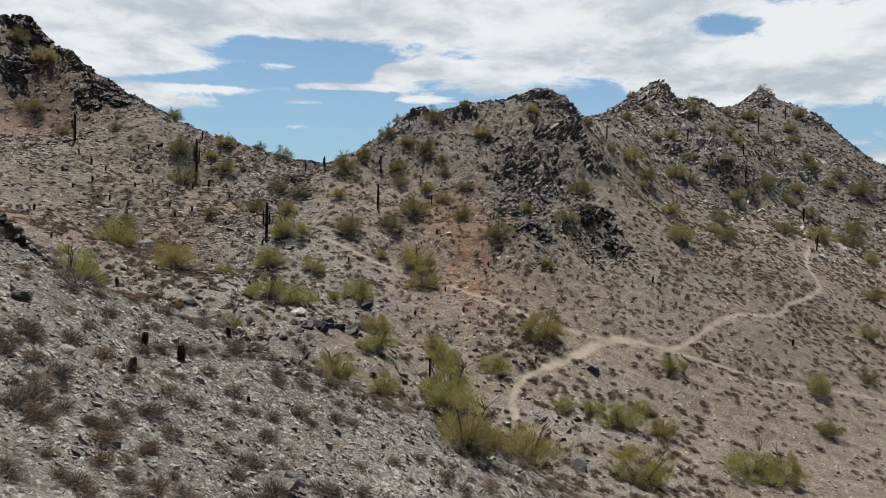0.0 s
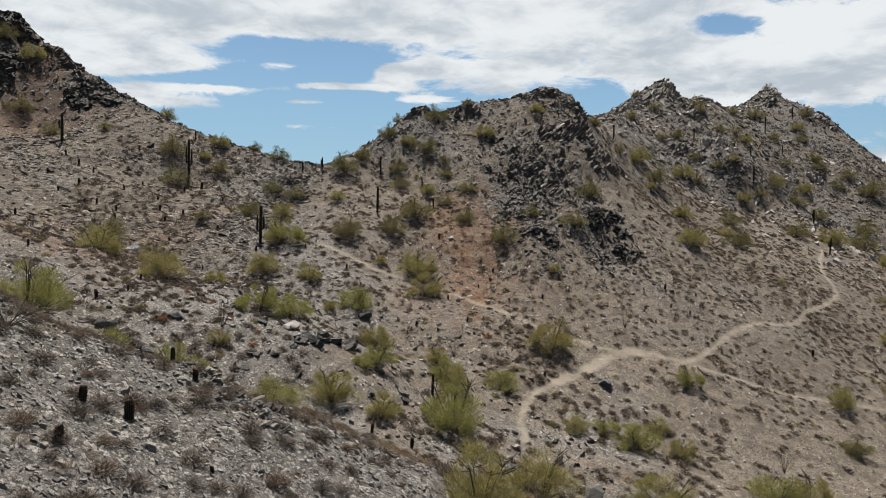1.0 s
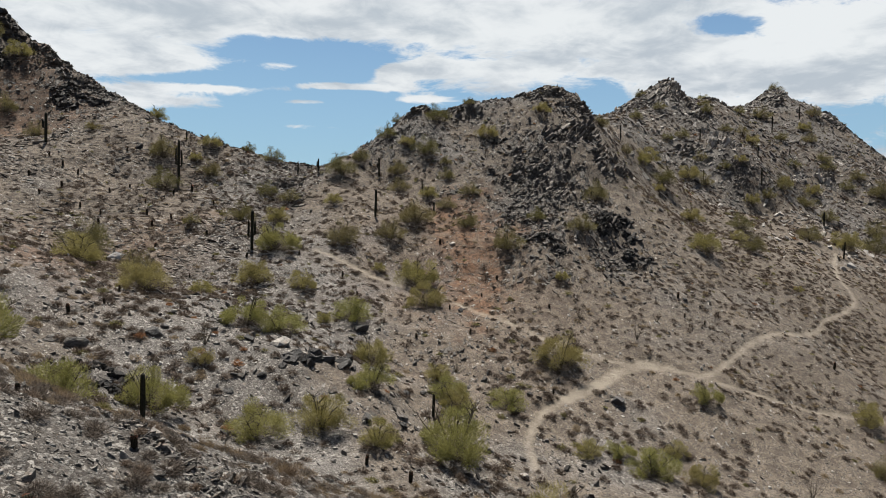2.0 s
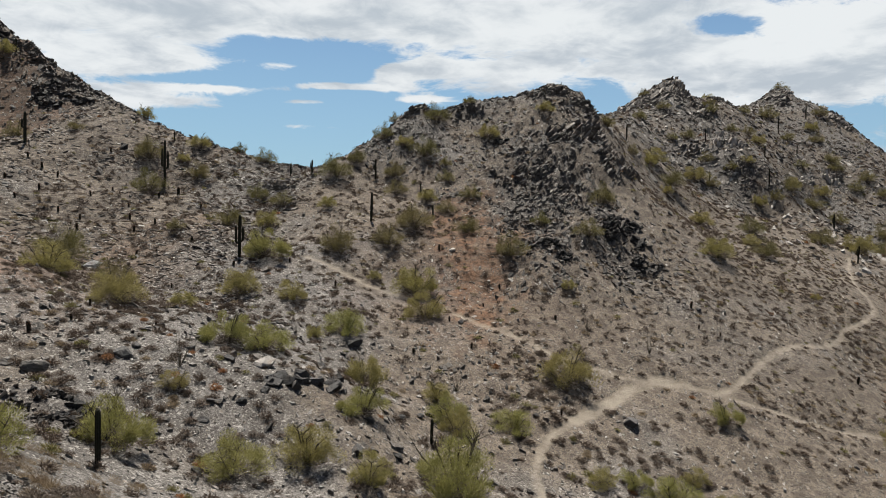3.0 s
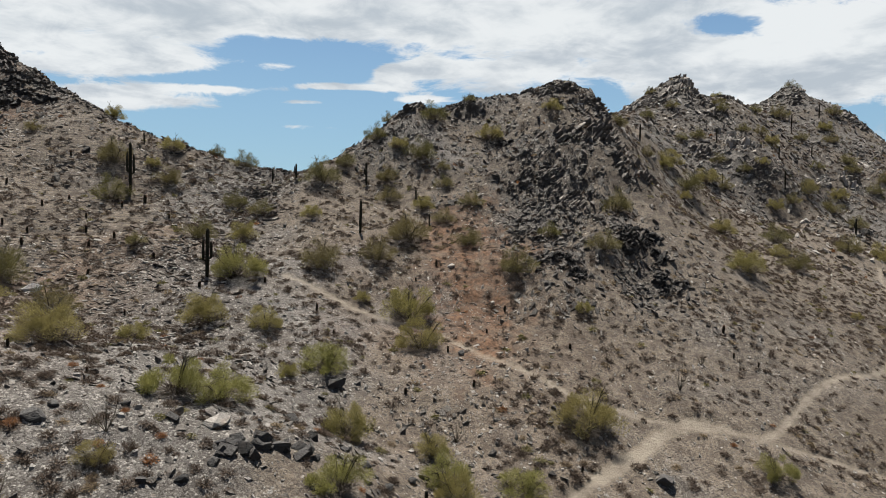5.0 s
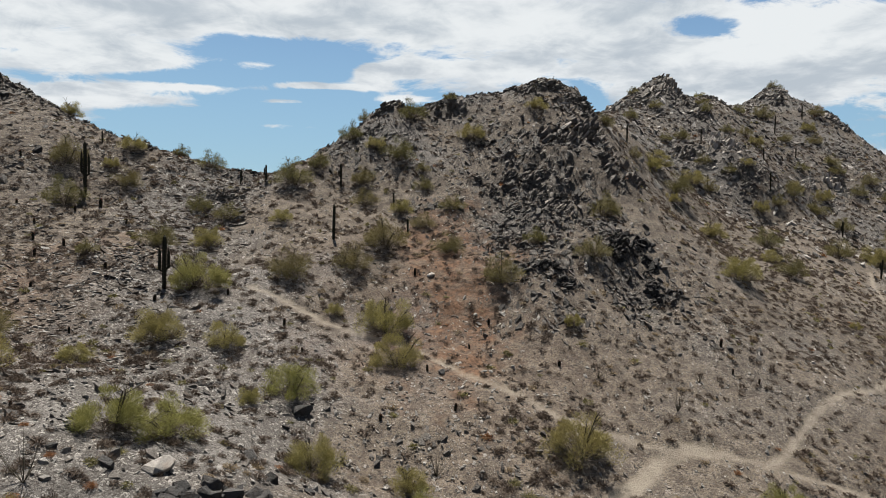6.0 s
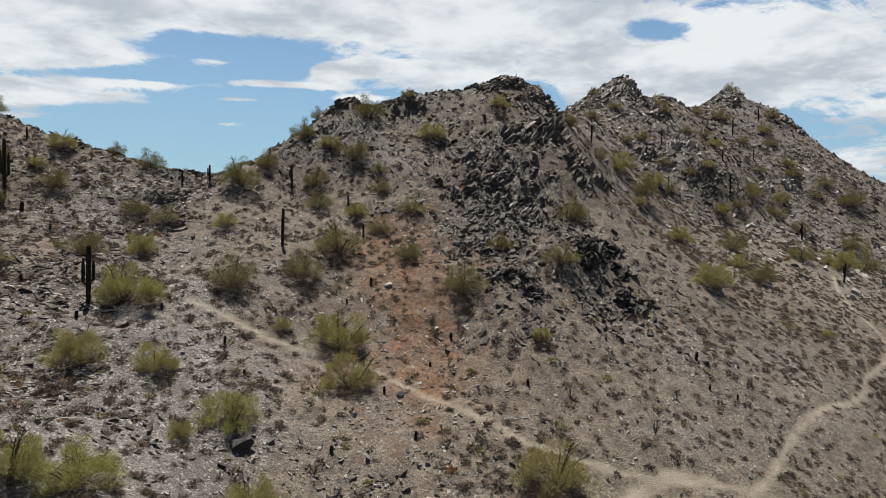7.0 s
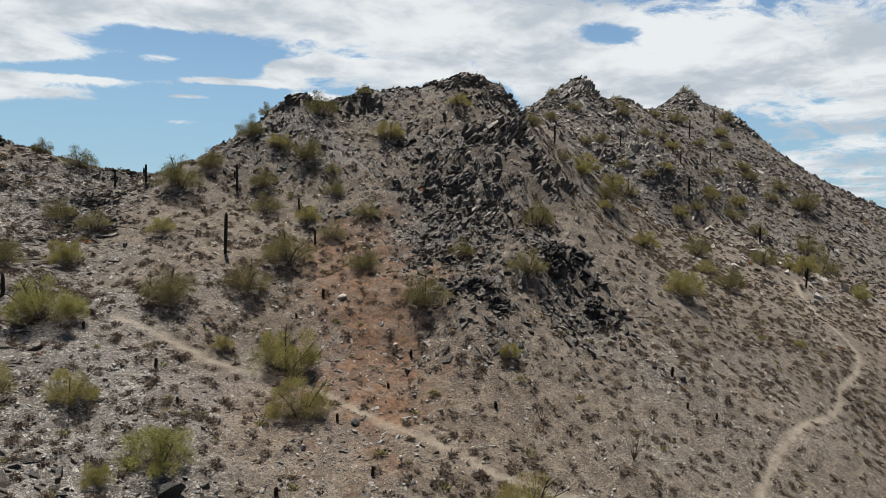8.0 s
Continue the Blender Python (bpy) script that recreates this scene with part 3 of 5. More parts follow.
def build_ground():
    right = steps((0, 0.36), (45, 0.44), (75, 0.56), (95, 0.9), (190, 1.2), (300, 12), (4200, 350))
    left = -steps((0, 0.36), (40, 0.44), (85, 0.8), (130, 4), (300, 20), (4200, 350))[1:][::-1]
    xs = np.r_[left, right]
    fore = steps((20, 0.30), (60, 0.42), (135, 0.55), (190, 1.1), (280, 1.2), (400, 14), (4300, 350))
    back = 40 - steps((20, 0.30), (36, 0.30), (60, 1.5), (200, 20), (4200, 350))[1:][::-1]
    ys = np.r_[back, fore]
    gx, gy = np.meshgrid(xs, ys)
    gz = ground_z(gx.ravel(), gy.ravel())
    nx, ny = len(xs), len(ys)
    i = np.arange(nx * ny).reshape(ny, nx)
    quads = np.stack([i[:-1, :-1], i[:-1, 1:], i[1:, 1:], i[1:, :-1]], -1).reshape(-1, 4)
    x, y = gx.ravel(), gy.ravel()
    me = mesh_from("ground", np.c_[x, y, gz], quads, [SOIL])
    scar = red_scar(x, y)
    hint = 0.7 * smooth(lumps(x, y, 22, 31) + 0.4 * lumps(x, y, 5, 32), -0.1, 0.6) * smooth(-x, 20, 40)
    earth = np.exp(-((x - 1) / 12) ** 2 - ((y - 84) / 17) ** 2) * np.clip(0.34 + 0.3 * lumps(x, y, 5, 33), 0, 1)
    gray = smooth(0.55 * lumps(x, y, 13, 41) + 0.45 * lumps(x, y, 4.5, 42) + 0.75 * (y < 32) + 0.7 * np.exp(-((x + 16) / 7) ** 2 - ((y - 83) / 12) ** 2) - 0.7 * np.exp(-((x - 3) / 11) ** 2 - ((y - 94) / 16) ** 2)
                  - 0.35 * smooth(x, 8, 30) * (y < 140) + 0.15 * smooth(y, 150, 190) + 0.5 * smooth(-x, 2, 14) * (y < 74) - 0.3 * smooth(-x, 24, 36) * smooth(y, 68, 80), -0.25, 0.55)
    # the outcrop mask carries bedrock tone and the painted shade between slabs
    for name, value in (("red_soil", np.maximum(np.maximum(scar, hint), earth)), ("gray_gravel", gray), ("bedrock_gap_shade", np.clip(0.45 * smooth(y, 150, 190) + 1.1 * rockiness(x, y) + 0.4 * crest_near(x, y) + 0.4 * np.exp(-((x - 16) / 8) ** 2 - ((y - 108) / 18) ** 2), 0, 1)), ("trodden", trail_near(x, y, 0.22) * (0.75 + 0.25 * lumps(x, y, 1.2, 51)))):
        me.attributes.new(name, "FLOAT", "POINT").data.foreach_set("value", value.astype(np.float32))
    me.shade_smooth()
    return tagged(new("ground", me), "stony tan and gray desert hillside with worn foot trails", "ground", kind="structure")


build_ground()
rng = np.random.default_rng(5)


# ---- stones and slabs ----
def hull(points, mat, name):
    bm = bmesh.new()
    for p in points:
        bm.verts.new(p)
    bmesh.ops.convex_hull(bm, input=bm.verts[:])
    loose = [v for v in bm.verts if not v.link_faces]
    bmesh.ops.delete(bm, geom=loose, context="VERTS")
    bmesh.ops.triangulate(bm, faces=bm.faces[:])
    return mesh_of(name, bm, mat)


def slab_points(r, flat):
    """Corners of a broken angular slab of about one metre, flat thick."""
    pts = []
    for sx in (-1, 1):
        for sy in (-1, 1):
            for sz in (-1, 1):
                pts.append((0.5 * sx * r.uniform(0.55, 1.15), 0.36 * sy * r.uniform(0.5, 1.15), 0.5 * flat * sz * r.uniform(0.5, 1.15)))
    for _ in range(3):
        pts.append((0.62 * r.uniform(-1, 1), 0.4 * r.uniform(-1, 1), 0.4 * flat * r.uniform(-1, 1)))
    return pts


shapes = random.Random(11)
SLABS = [hull(slab_points(shapes, f), DARK_ROCK, "slab") for f in (0.10, 0.14, 0.18, 0.09, 0.22, 0.13)]
BLACK_SLABS = [hull(slab_points(shapes, f), VARNISH_SHADE, "slab") for f in (0.2, 0.3, 0.4, 0.25)]
GRAY_SLABS = [hull(slab_points(shapes, f), GRAY_ROCK, "slab") for f in (0.10, 0.14, 0.18, 0.09, 0.22, 0.13)]


def lump_points(r):
    pts = []
    for _ in range(22):
        v = Vector((r.gauss(0, 1), r.gauss(0, 1), r.gauss(0, 1))).normalized()
        pts.append((0.5 * v.x * r.uniform(0.85, 1.1), 0.4 * v.y * r.uniform(0.85, 1.1), 0.36 * v.z * r.uniform(0.85, 1.1)))
    return pts


def stone_template(r, flat):
    """A small broken stone: a skewed block with a smaller top and no underside."""
    v = np.array([(sx, sy, sz) for sx in (-1, 1) for sy in (-1, 1) for sz in (-1, 1)], float)
    v = v * np.array([0.5, r.uniform(0.2, 0.42), 0.5 * flat]) * np.array([[r.uniform(0.4, 1.25) for _ in range(3)] for _ in range(8)])
    v[:, 0] += v[:, 1] * r.uniform(-0.7, 0.7)
    f = np.array([(0, 1, 3, 2), (4, 6, 7, 5), (0, 4, 5, 1), (2, 3, 7, 6), (1, 5, 7, 3)])
    return v, f


STONES = [stone_template(shapes, f) for f in (0.12, 0.2, 0.34, 0.15, 0.6, 0.45, 0.18, 0.28, 0.1, 0.4)]


def turned(points, rx, ry, rz):
    """Arrays of points turned by arrays of radians about x, then y, then z."""
    x, y, z = points[..., 0], points[..., 1], points[..., 2]
    c, s = np.cos(rx)[:, None], np.sin(rx)[:, None]
    y, z = y * c - z * s, y * s + z * c
    c, s = np.cos(ry)[:, None], np.sin(ry)[:, None]
    x, z = x * c + z * s, z * c - x * s
    c, s = np.cos(rz)[:, None], np.sin(rz)[:, None]
    return np.stack([x * c - y * s, x * s + y * c, z], -1)


def build_outcrop(cx, cy, wide, deep, size):
    far = size > 1.9
    dark = cx < -50 or cy in (91.6, 96.3, 46, 44, 105.4, 112.6, 101, 92.5)
    r = random.Random(int(cx * 10 + cy * 7))
    q = np.random.default_rng(int(abs(cx) * 10 + cy * 7))
    ob = thing("rock_outcrop", cx, cy, "far gray outcrop of tilted schist slabs" if far else "dark jagged outcrop of tilted schist slabs", "rock", "rock outcrops")
    turn, tip = r.gauss(8, 12), r.gauss(-24, 5) if size < 0.6 else r.gauss(-44, 6) if cy > 230 else r.gauss(-30, 5) if cy > 122 else r.gauss(-48, 7)
    black = cy in (91.6, 96.3)
    pile = 1.3 if black else 0.0
    base = np.array(ob.location)
    for _ in range(int(min(20, max(8, 0.6 * wide * deep / size ** 1.6)))):
        a, d = r.uniform(0, 2 * math.pi), math.sqrt(r.random())
        x, y = cx + 0.5 * wide * d * math.cos(a), cy + 0.5 * deep * d * math.sin(a)
        s = size * (0.27 if cy > 230 else 0.2 if far else 0.28) * 2.4 ** r.random()
        z = float(ground_z(x, y)[0]) + pile * r.random() * (1 - d * d)
        slab = part("slab", r.choice(BLACK_SLABS if black else GRAY_SLABS if r.random() < (0.2 if dark else 0.6) else SLABS), ob)
        m = pose(x - base[0], y - base[1], z - base[2] + 0.06 * s, r.gauss(-6, 10), r.gauss(tip, 12), r.gauss(turn, 16))
        slab.matrix_basis = m @ Matrix.Diagonal((s * r.uniform(0.9, 1.7), s * r.uniform(0.8, 1.8), s * r.uniform(0.9, 1.9), 1))
    n = int(min(1500, max(60, (60 if far else 26) * wide * deep / size ** 1.5)))
    x, y = cx + q.normal(0, 0.36 * wide, 3 * n), cy + q.normal(0, 0.36 * deep, 3 * n)
    kept = np.nonzero(lumps(x, y, 1.3 * size, 12) + 0.6 * lumps(x, y, 0.5 * size, 13) > 0.22)[0][:n]
    x, y = x[kept], y[kept]
    n = len(x)
    s = (0.07 if far else 0.09) * size * 2.4 ** q.random(n) * np.where(q.random(n) < 0.12, 2.2, 1.0)
    z = ground_z(x, y) + 0.04 * s + pile * q.random(n) * np.exp(-((x - cx) / (0.36 * wide)) ** 2 - ((y - cy) / (0.36 * deep)) ** 2)
    all_v, all_f, start = [], [], 0
    for k, (tv, tf) in enumerate(STONES):
        i = np.arange(k, n, len(STONES))
        grow = np.stack([q.uniform(0.9, 1.9, len(i)), q.uniform(0.8, 2.0, len(i)), q.uniform(1.0, 2.6, len(i))], -1)
        v = turned(tv[None] * (grow * s[i][:, None])[:, None, :], q.normal(-0.1, 0.2, len(i)), np.radians(tip) * np.where(q.random(len(i)) < 0.4, 0.3, 1.0) + q.normal(0, 0.24, len(i)), np.radians(turn) + q.normal(0, 0.35, len(i)))
        v = v + (np.stack([x[i], y[i], z[i]], -1) - base)[:, None, :]
        all_v.append(v.reshape(-1, 3))
        all_f.append((tf[None] + (np.arange(len(i)) * 8)[:, None, None] + start).reshape(-1, 4))
        start += 8 * len(i)
    tagged(part("rock_splinter", mesh_from("rock_splinter", np.concatenate(all_v), np.concatenate(all_f), [VARNISH_SHADE if black else DARK_ROCK if dark or (-10 < cx < 40 and cy > 99) or r.random() < 0.25 else GRAY_ROCK]), ob), kind="stuff")
    return ob


for row in OUTCROPS:
    build_outcrop(*row)


def build_crag(cx, cy, wide, deep, length, lean, tone):
    """Bundles of parallel blades of bedded rock that stand out of the slope, leaning by that many degrees."""
    r = random.Random(int(cx * 37 + cy * 11))
    ob = thing("rock_crag", cx, cy, {"black": "black varnished crag of broken rock blades with shade in its colour", "dark": "dark crag of leaning schist blades", "gray": "gray crag of upright schist blades"}[tone], "rock", "rock crags")
    base = np.array(ob.location)
    stock = {"black": BLACK_SLABS, "dark": SLABS, "gray": GRAY_SLABS}[tone]
    for _ in range(int(min(14, max(4, 1.7 * wide * deep / length ** 2)))):
        a, d = r.uniform(0, 2 * math.pi), math.sqrt(r.random())
        bx, by = cx + 0.5 * wide * d * math.cos(a), cy + 0.5 * deep * d * math.sin(a)
        turn, tip, size = r.gauss(6, 18), -r.gauss(lean, 9), length * r.uniform(0.45, 0.95)
        for k in range(r.randint(3, 6)):
            s = size * r.uniform(0.45, 1.15)
            x, y = bx + 0.3 * size * k + r.gauss(0, 0.07) * size, by + r.gauss(0, 0.22) * size
            slab = part("slab", r.choice(stock if r.random() < 0.85 else GRAY_SLABS if tone != "black" else SLABS), ob)
            m = pose(x - base[0], y - base[1], float(ground_z(x, y)[0]) - base[2] + s * r.uniform(0.0, 0.16), r.gauss(-8, 12), r.gauss(tip, 24 if tone == "black" else 9), r.gauss(turn, 40 if tone == "black" else 10))
            slab.matrix_basis = m @ Matrix.Diagonal((s * r.uniform(0.75, 1.15), s * r.uniform(0.7, 1.2), s * r.uniform(1.2, 2.6), 1))
    return ob


# x, y, width, depth, length of a blade, lean, tone
CRAGS = [(20, 119, 8, 5, 2.3, 46, "dark"), (24.8, 121.5, 5, 5, 2.1, 52, "dark"), (26, 112.5, 3.6, 3.6, 2.2, 62, "dark"), (28, 118, 4, 5, 1.8, 55, "dark"),
         (19.5, 128, 8, 6, 1.4, 30, "dark"), (25.5, 128.5, 4, 4, 1.3, 25, "dark"), (4.7, 126.5, 4, 3, 1.6, 60, "dark"), (-3, 126, 4.5, 3, 1.1, 40, "dark"),
         (-6, 121.5, 3, 2, 0.9, 40, "dark"), (-5, 125, 4, 2.4, 0.9, 45, "dark"), (-0.5, 126.5, 3, 2, 0.8, 40, "dark"), (13, 110.5, 6, 5, 1.1, 35, "dark"), (17.5, 106.5, 6, 4, 1.2, 35, "dark"), (12.2, 105, 4, 4, 1.0, 30, "dark"),
         (9.4, 119, 2, 1.6, 1.1, 20, "black"), (13.6, 92, 2.4, 5, 1.0, 24, "black"), (24.2, 99, 4, 6, 1.2, 28, "black"), (25.4, 93.5, 4, 3, 1.0, 22, "black"),
         (-23.1, 110, 4, 3, 0.8, 20, "dark"), (-20.6, 104.5, 3, 3, 0.8, 20, "dark")]
CRAGS += [(80, 240, 10, 9, 3.0, 70, "gray"), (85, 229, 5, 7, 3.0, 60, "dark"), (84, 216, 5, 7, 3.2, 82, "gray"), (81.5, 204, 6, 9, 3.0, 80, "gray"), (84.5, 194.5, 5, 5, 2.8, 75, "dark"),
          (116.5, 212, 6, 9, 3.2, 80, "gray"), (72, 205.5, 7, 6, 2.2, 50, "dark"), (127, 258, 12, 10, 2.2, 15, "dark"), (143, 248, 8, 8, 2.6, 25, "dark"), (67, 236, 6, 6, 2.0, 50, "dark"),
          (148, 258, 6, 6, 2.6, 20, "dark"), (83.5, 247, 3, 4, 2.4, 70, "dark"), (130, 265, 5, 4, 2.2, 20, "dark"), (97.5, 241, 6, 4, 2.2, 60, "dark"), (152, 257, 6, 5, 2.6, 15, "dark")]
CRAGS += [(-77, 129, 8, 5, 2.0, 25, "black"), (-73.8, 121.5, 4, 5, 1.6, 25, "black"), (-73.9, 118.3, 4, 3, 1.5, 25, "black"), (-60.5, 118.5, 6, 4, 1.5, 30, "black"),
          (-55.6, 117.3, 2.5, 2, 1.2, 20, "black"), (-66, 125.5, 8, 3, 1.3, 30, "dark"), (-22.5, 116, 4, 2, 0.8, 20, "black"), (-23, 46.4, 3.6, 2.4, 0.8, 25, "black"), (-21.2, 44.7, 2.4, 1.6, 0.6, 25, "black"),
          (-17.4, 19.3, 1.2, 0.8, 0.8, 12, "dark"), (-16.2, 19.2, 0.9, 0.6, 0.45, 20, "dark"), (-18.3, 19.6, 1.0, 0.8, 0.6, 12, "black"),
          (-9.6, 20.8, 1.2, 1.0, 0.42, 38, "dark"), (-8, 19.7, 1.4, 0.8, 0.42, 38, "dark")]
for row in CRAGS:
    build_crag(*row)

BOULDERS = [(-8.3, 70.2, 1.7, 0), (-13.4, 56.6, 1.8, 1), (1.9, 78.4, 0.9, 0), (29.3, 85.2, 0.8, 0), (6.1, 79.8, 0.45, 1), (-21.9, 53.4, 1.5, 0),
            (-25.7, 49.8, 2.0, 1), (-3.6, 57.5, 1.05, 0), (15.7, 65.3, 1.6, 0), (-35.2, 78.0, 2.0, 2), (1.5, 93.1, 1.0, 1), (9.8, 45.2, 2.2, 0),
            (-5, 15.1, 0.55, 1), (-11.7, 11.9, 0.47, 1), (-8.8, 8.2, 0.35, 1), (-13.8, 13.6, 0.7, 1), (-2.2, 60.5, 1.0, 0)]
BOULDERS += [(-21.7, 55, 0.9, 0), (-15.1, 51.2, 0.8, 1), (-13.7, 51.6, 0.8, 0), (-12.5, 53, 0.9, 0),
            (-5.6, 53.7, 0.8, 0), (-3.6, 51.1, 0.9, 0), (-5.1, 59, 1.0, 0), (12.5, 45.5, 1.4, 0), (5, 50.7, 1.0, 1)]
LUMPS = {0: [hull(lump_points(shapes), BOULDER_ROCK, "boulder") for _ in range(3)], 1: [hull(lump_points(shapes), GRAY_ROCK, "boulder") for _ in range(3)],
         2: [hull(lump_points(shapes), PALE_ROCK, "boulder") for _ in range(3)]}
for n, (x, y, s, kind) in enumerate(BOULDERS):
    ob = new("boulder", LUMPS[kind][n % 3])
    ob.matrix_world = pose(x, y, float(ground_z(x, y)[0]) + 0.12 * s, 10 * math.sin(n), -14, 40 * n) @ Matrix.Diagonal((s, s * 0.9, s * 0.8, 1))
    tagged(ob, "white quartz-veined slab lying on the slope" if kind == 2 else "pale gray angular schist boulder on the slope" if kind else "dark angular schist boulder on the slope", "boulder", "boulders")


def sown(x0, x1, y0, y1, count, keep):
    """Random places in a stretch of the plan; keep(x, y) gives the share that stays."""
    x, y = rng.uniform(x0, x1, count), rng.uniform(y0, y1, count)
    stay = rng.random(count) < keep(x, y) * (1 - trail_near(x, y, 0.4)) * (1 - 0.25 * red_scar(x, y))
    return x[stay], y[stay]


def strew(name, label, regions, mat, along=0.0):
    xs, ys, ss = [], [], []
    for x0, x1, y0, y1, count, small, large, keep in regions:
        x, y = sown(x0, x1, y0, y1, count, keep)
        xs.append(x), ys.append(y), ss.append(small * (large / small) ** (rng.random(len(x)) ** 2.2))
    x, y, s = np.concatenate(xs), np.concatenate(ys), np.concatenate(ss)
    z = ground_z(x, y) + 0.03 * s
    n = len(x)
    lean = slope(x, y) + rng.normal(0, 0.33, (n, 2))
    spin = rng.uniform(0, 6.28, n)
    shapes_here = STONES
    if along:
        fall = slope(x, y)
        spin = np.arctan2(fall[:, 1], fall[:, 0]) + math.pi / 2 + rng.normal(0, 0.22, n)
        shapes_here = [(v * np.array([along, 1.0, 1.0]), f) for v, f in STONES]
    v, f = scatter(shapes_here, np.c_[x, y, z], s, spin, rng.integers(0, len(STONES), n), rng.uniform(0.9, 1.5, n) if along else rng.uniform(0.9, 2.3, n), lean)
    return tagged(new(name, mesh_from(name, v, f, [mat])), label, "stones", kind="stuff")


def everywhere(x, y):
    return np.full(x.shape, 1.0)


def clumped(x, y):
    return 0.25 + 0.75 * smooth(lumps(x, y, 5, 61) + 0.5 * lumps(x, y, 17, 62), -0.4, 0.7)


def rocky_slopes(x, y):
    patchy = smooth(lumps(x, y, 4.5, 63) + 0.6 * lumps(x, y, 1.7, 64), -0.35, 0.5)
    return np.clip(0.08 + 0.22 * smooth(y, 150, 185) + (0.05 + 0.95 * patchy) * (0.5 * smooth(y, 150, 185) + rockiness(x, y) + crest_near(x, y) + 0.9 * np.exp(-((x - 16) / 9) ** 2 - ((y - 107) / 20) ** 2)), 0, 1) * (1 - 0.9 * red_scar(x, y))


# a knot of dark blocks in the middle of the slope, and loose blocks below it
blocks = random.Random(23)
BLOCKS = [hull(slab_points(shapes, f) + [(x * 0.9, y, z * 1.1 * f) for x, y, z in lump_points(shapes)[:8]], BOULDER_ROCK, "boulder") for f in (0.5, 0.7, 0.4, 0.6)]
for n in range(46):
    u = (n % 26) / 25
    x, y = -12.6 + 4.6 * u + blocks.gauss(0, 0.25), 54.3 + 1.8 * u + blocks.gauss(0, 0.35)
    if n > 33:
        x, y = blocks.uniform(-22, 2), blocks.uniform(47, 62)
    s = blocks.uniform(0.4, 1.15) if n < 34 else blocks.uniform(0.45, 0.9)
    ob = new("boulder", BLOCKS[n % 4])
    ob.matrix_world = pose(x, y, float(ground_z(x, y)[0]) + 0.1 * s, blocks.uniform(-45, 45), blocks.uniform(-50, 20), blocks.uniform(0, 360)) @ Matrix.Diagonal((s, s * blocks.uniform(0.6, 1.1), s * blocks.uniform(0.7, 1.3), 1))
    tagged(ob, "dark angular block of schist lying on the slope", "boulder", "boulders")


# a split pale slab on the near slope
split = thing("split_boulder", -5.9, 11.1, "pale split slab of schist with a dark gap", "boulder")
for dx, dy, turn, tilt, s in ((0, 0, 20, 62, 0.66), (0.24, -0.1, 12, 70, 0.58), (0.08, -0.4, -15, 22, 0.55)):
    slab = part("slab", GRAY_SLABS[4] if s < 0.56 else GRAY_SLABS[2], split)
    slab.matrix_basis = pose(dx, dy, 0.1, tilt, 0, turn) @ Matrix.Diagonal((s, s, s, 1))

strew("scree", "loose gray schist chips strewn over the slopes",
      [(-20, 3, 7, 27, 42000, 0.025, 0.15, everywhere), (-24, 6, 6, 30, 5000, 0.08, 0.24, clumped), (-45, 50, 30, 90, 24000, 0.07, 0.36, clumped), (-40, 4, 40, 78, 4500, 0.09, 0.4, everywhere),
       (-75, 60, 85, 135, 17000, 0.09, 0.4, clumped), (30, 185, 120, 275, 9000, 0.3, 1.5, clumped)], SCREE)
strew("dark_rubble", "dark broken rock rubble below the outcrops",
      [(-2, 34, 84, 134, 24000, 0.14, 0.8, rocky_slopes), (-90, -15, 95, 132, 12000, 0.18, 0.8, rocky_slopes),
       (45, 180, 160, 275, 24000, 0.35, 1.6, rocky_slopes), (-30, 12, 44, 72, 1800, 0.2, 0.7, clumped), (-13, 1, 113, 128, 3000, 0.15, 0.8, clumped)], DARK_ROCK)


strew("rock_ledges", "short dark ledges of bedded rock along the slope", [(-80, -18, 72, 128, 19000, 0.11, 0.4, clumped), (-30, 14, 74, 120, 2000, 0.10, 0.28, clumped)], LEDGE, 2.4)
strew("pale_ledges", "short pale ledges of bedded rock along the slope", [(-75, -18, 72, 128, 4500, 0.13, 0.36, clumped), (-30, 14, 74, 120, 1500, 0.12, 0.3, clumped)], SCREE, 2.4)


# ---- small dry bushes ----
def bush_template(r, stems, tall=0.75, thick=0.03, length=0.2, stray=0.6, core=0):
    """A rounded dome of tangled twigs, one metre wide, as thin triangles."""
    v, f = [], []
    for n in range(stems + core):
        a, e = r.uniform(0, 2 * math.pi), math.asin(r.uniform(0.02, 1))
        out = Vector((math.cos(a) * math.cos(e), math.sin(a) * math.cos(e), math.sin(e)))
        start = out * 0.5 * r.random() ** 0.5 * 0.72
        d = (out + Vector((r.gauss(0, stray), r.gauss(0, stray), r.gauss(0.2, stray)))).normalized() * length * r.uniform(0.5, 1.2)
        side = d.cross(Vector((r.uniform(-1, 1), r.uniform(-1, 1), r.uniform(-1, 1)))).normalized() * thick * r.uniform(0.5, 1.5)
        if n >= stems:
            start, side = out * 0.5 * r.uniform(0.1, 0.55), side * 4.2
        b = len(v)
        for p in (start - side, start + side, start + d):
            v.append((p.x, p.y, max(p.z, -0.05) * tall * 1.3))
        f.append((b, b + 1, b + 2))
    return np.array(v), np.array(f)


NEAR_BUSH = [bush_template(shapes, 200, 0.66, 0.018, 0.19, 0.6, 14) for _ in range(6)]
BUSH = [bush_template(shapes, 84, 0.68, 0.024, 0.2, 0.6, 10) for _ in range(6)]
FAR_BUSH = [bush_template(shapes, 34, 0.75, 0.045, 0.2, 0.6, 6) for _ in range(6)]
FINE_BUSH = [bush_template(shapes, 820, 0.62 + 0.06 * (k % 3), 0.006, 0.17, 0.65, 60) for k in range(6)]
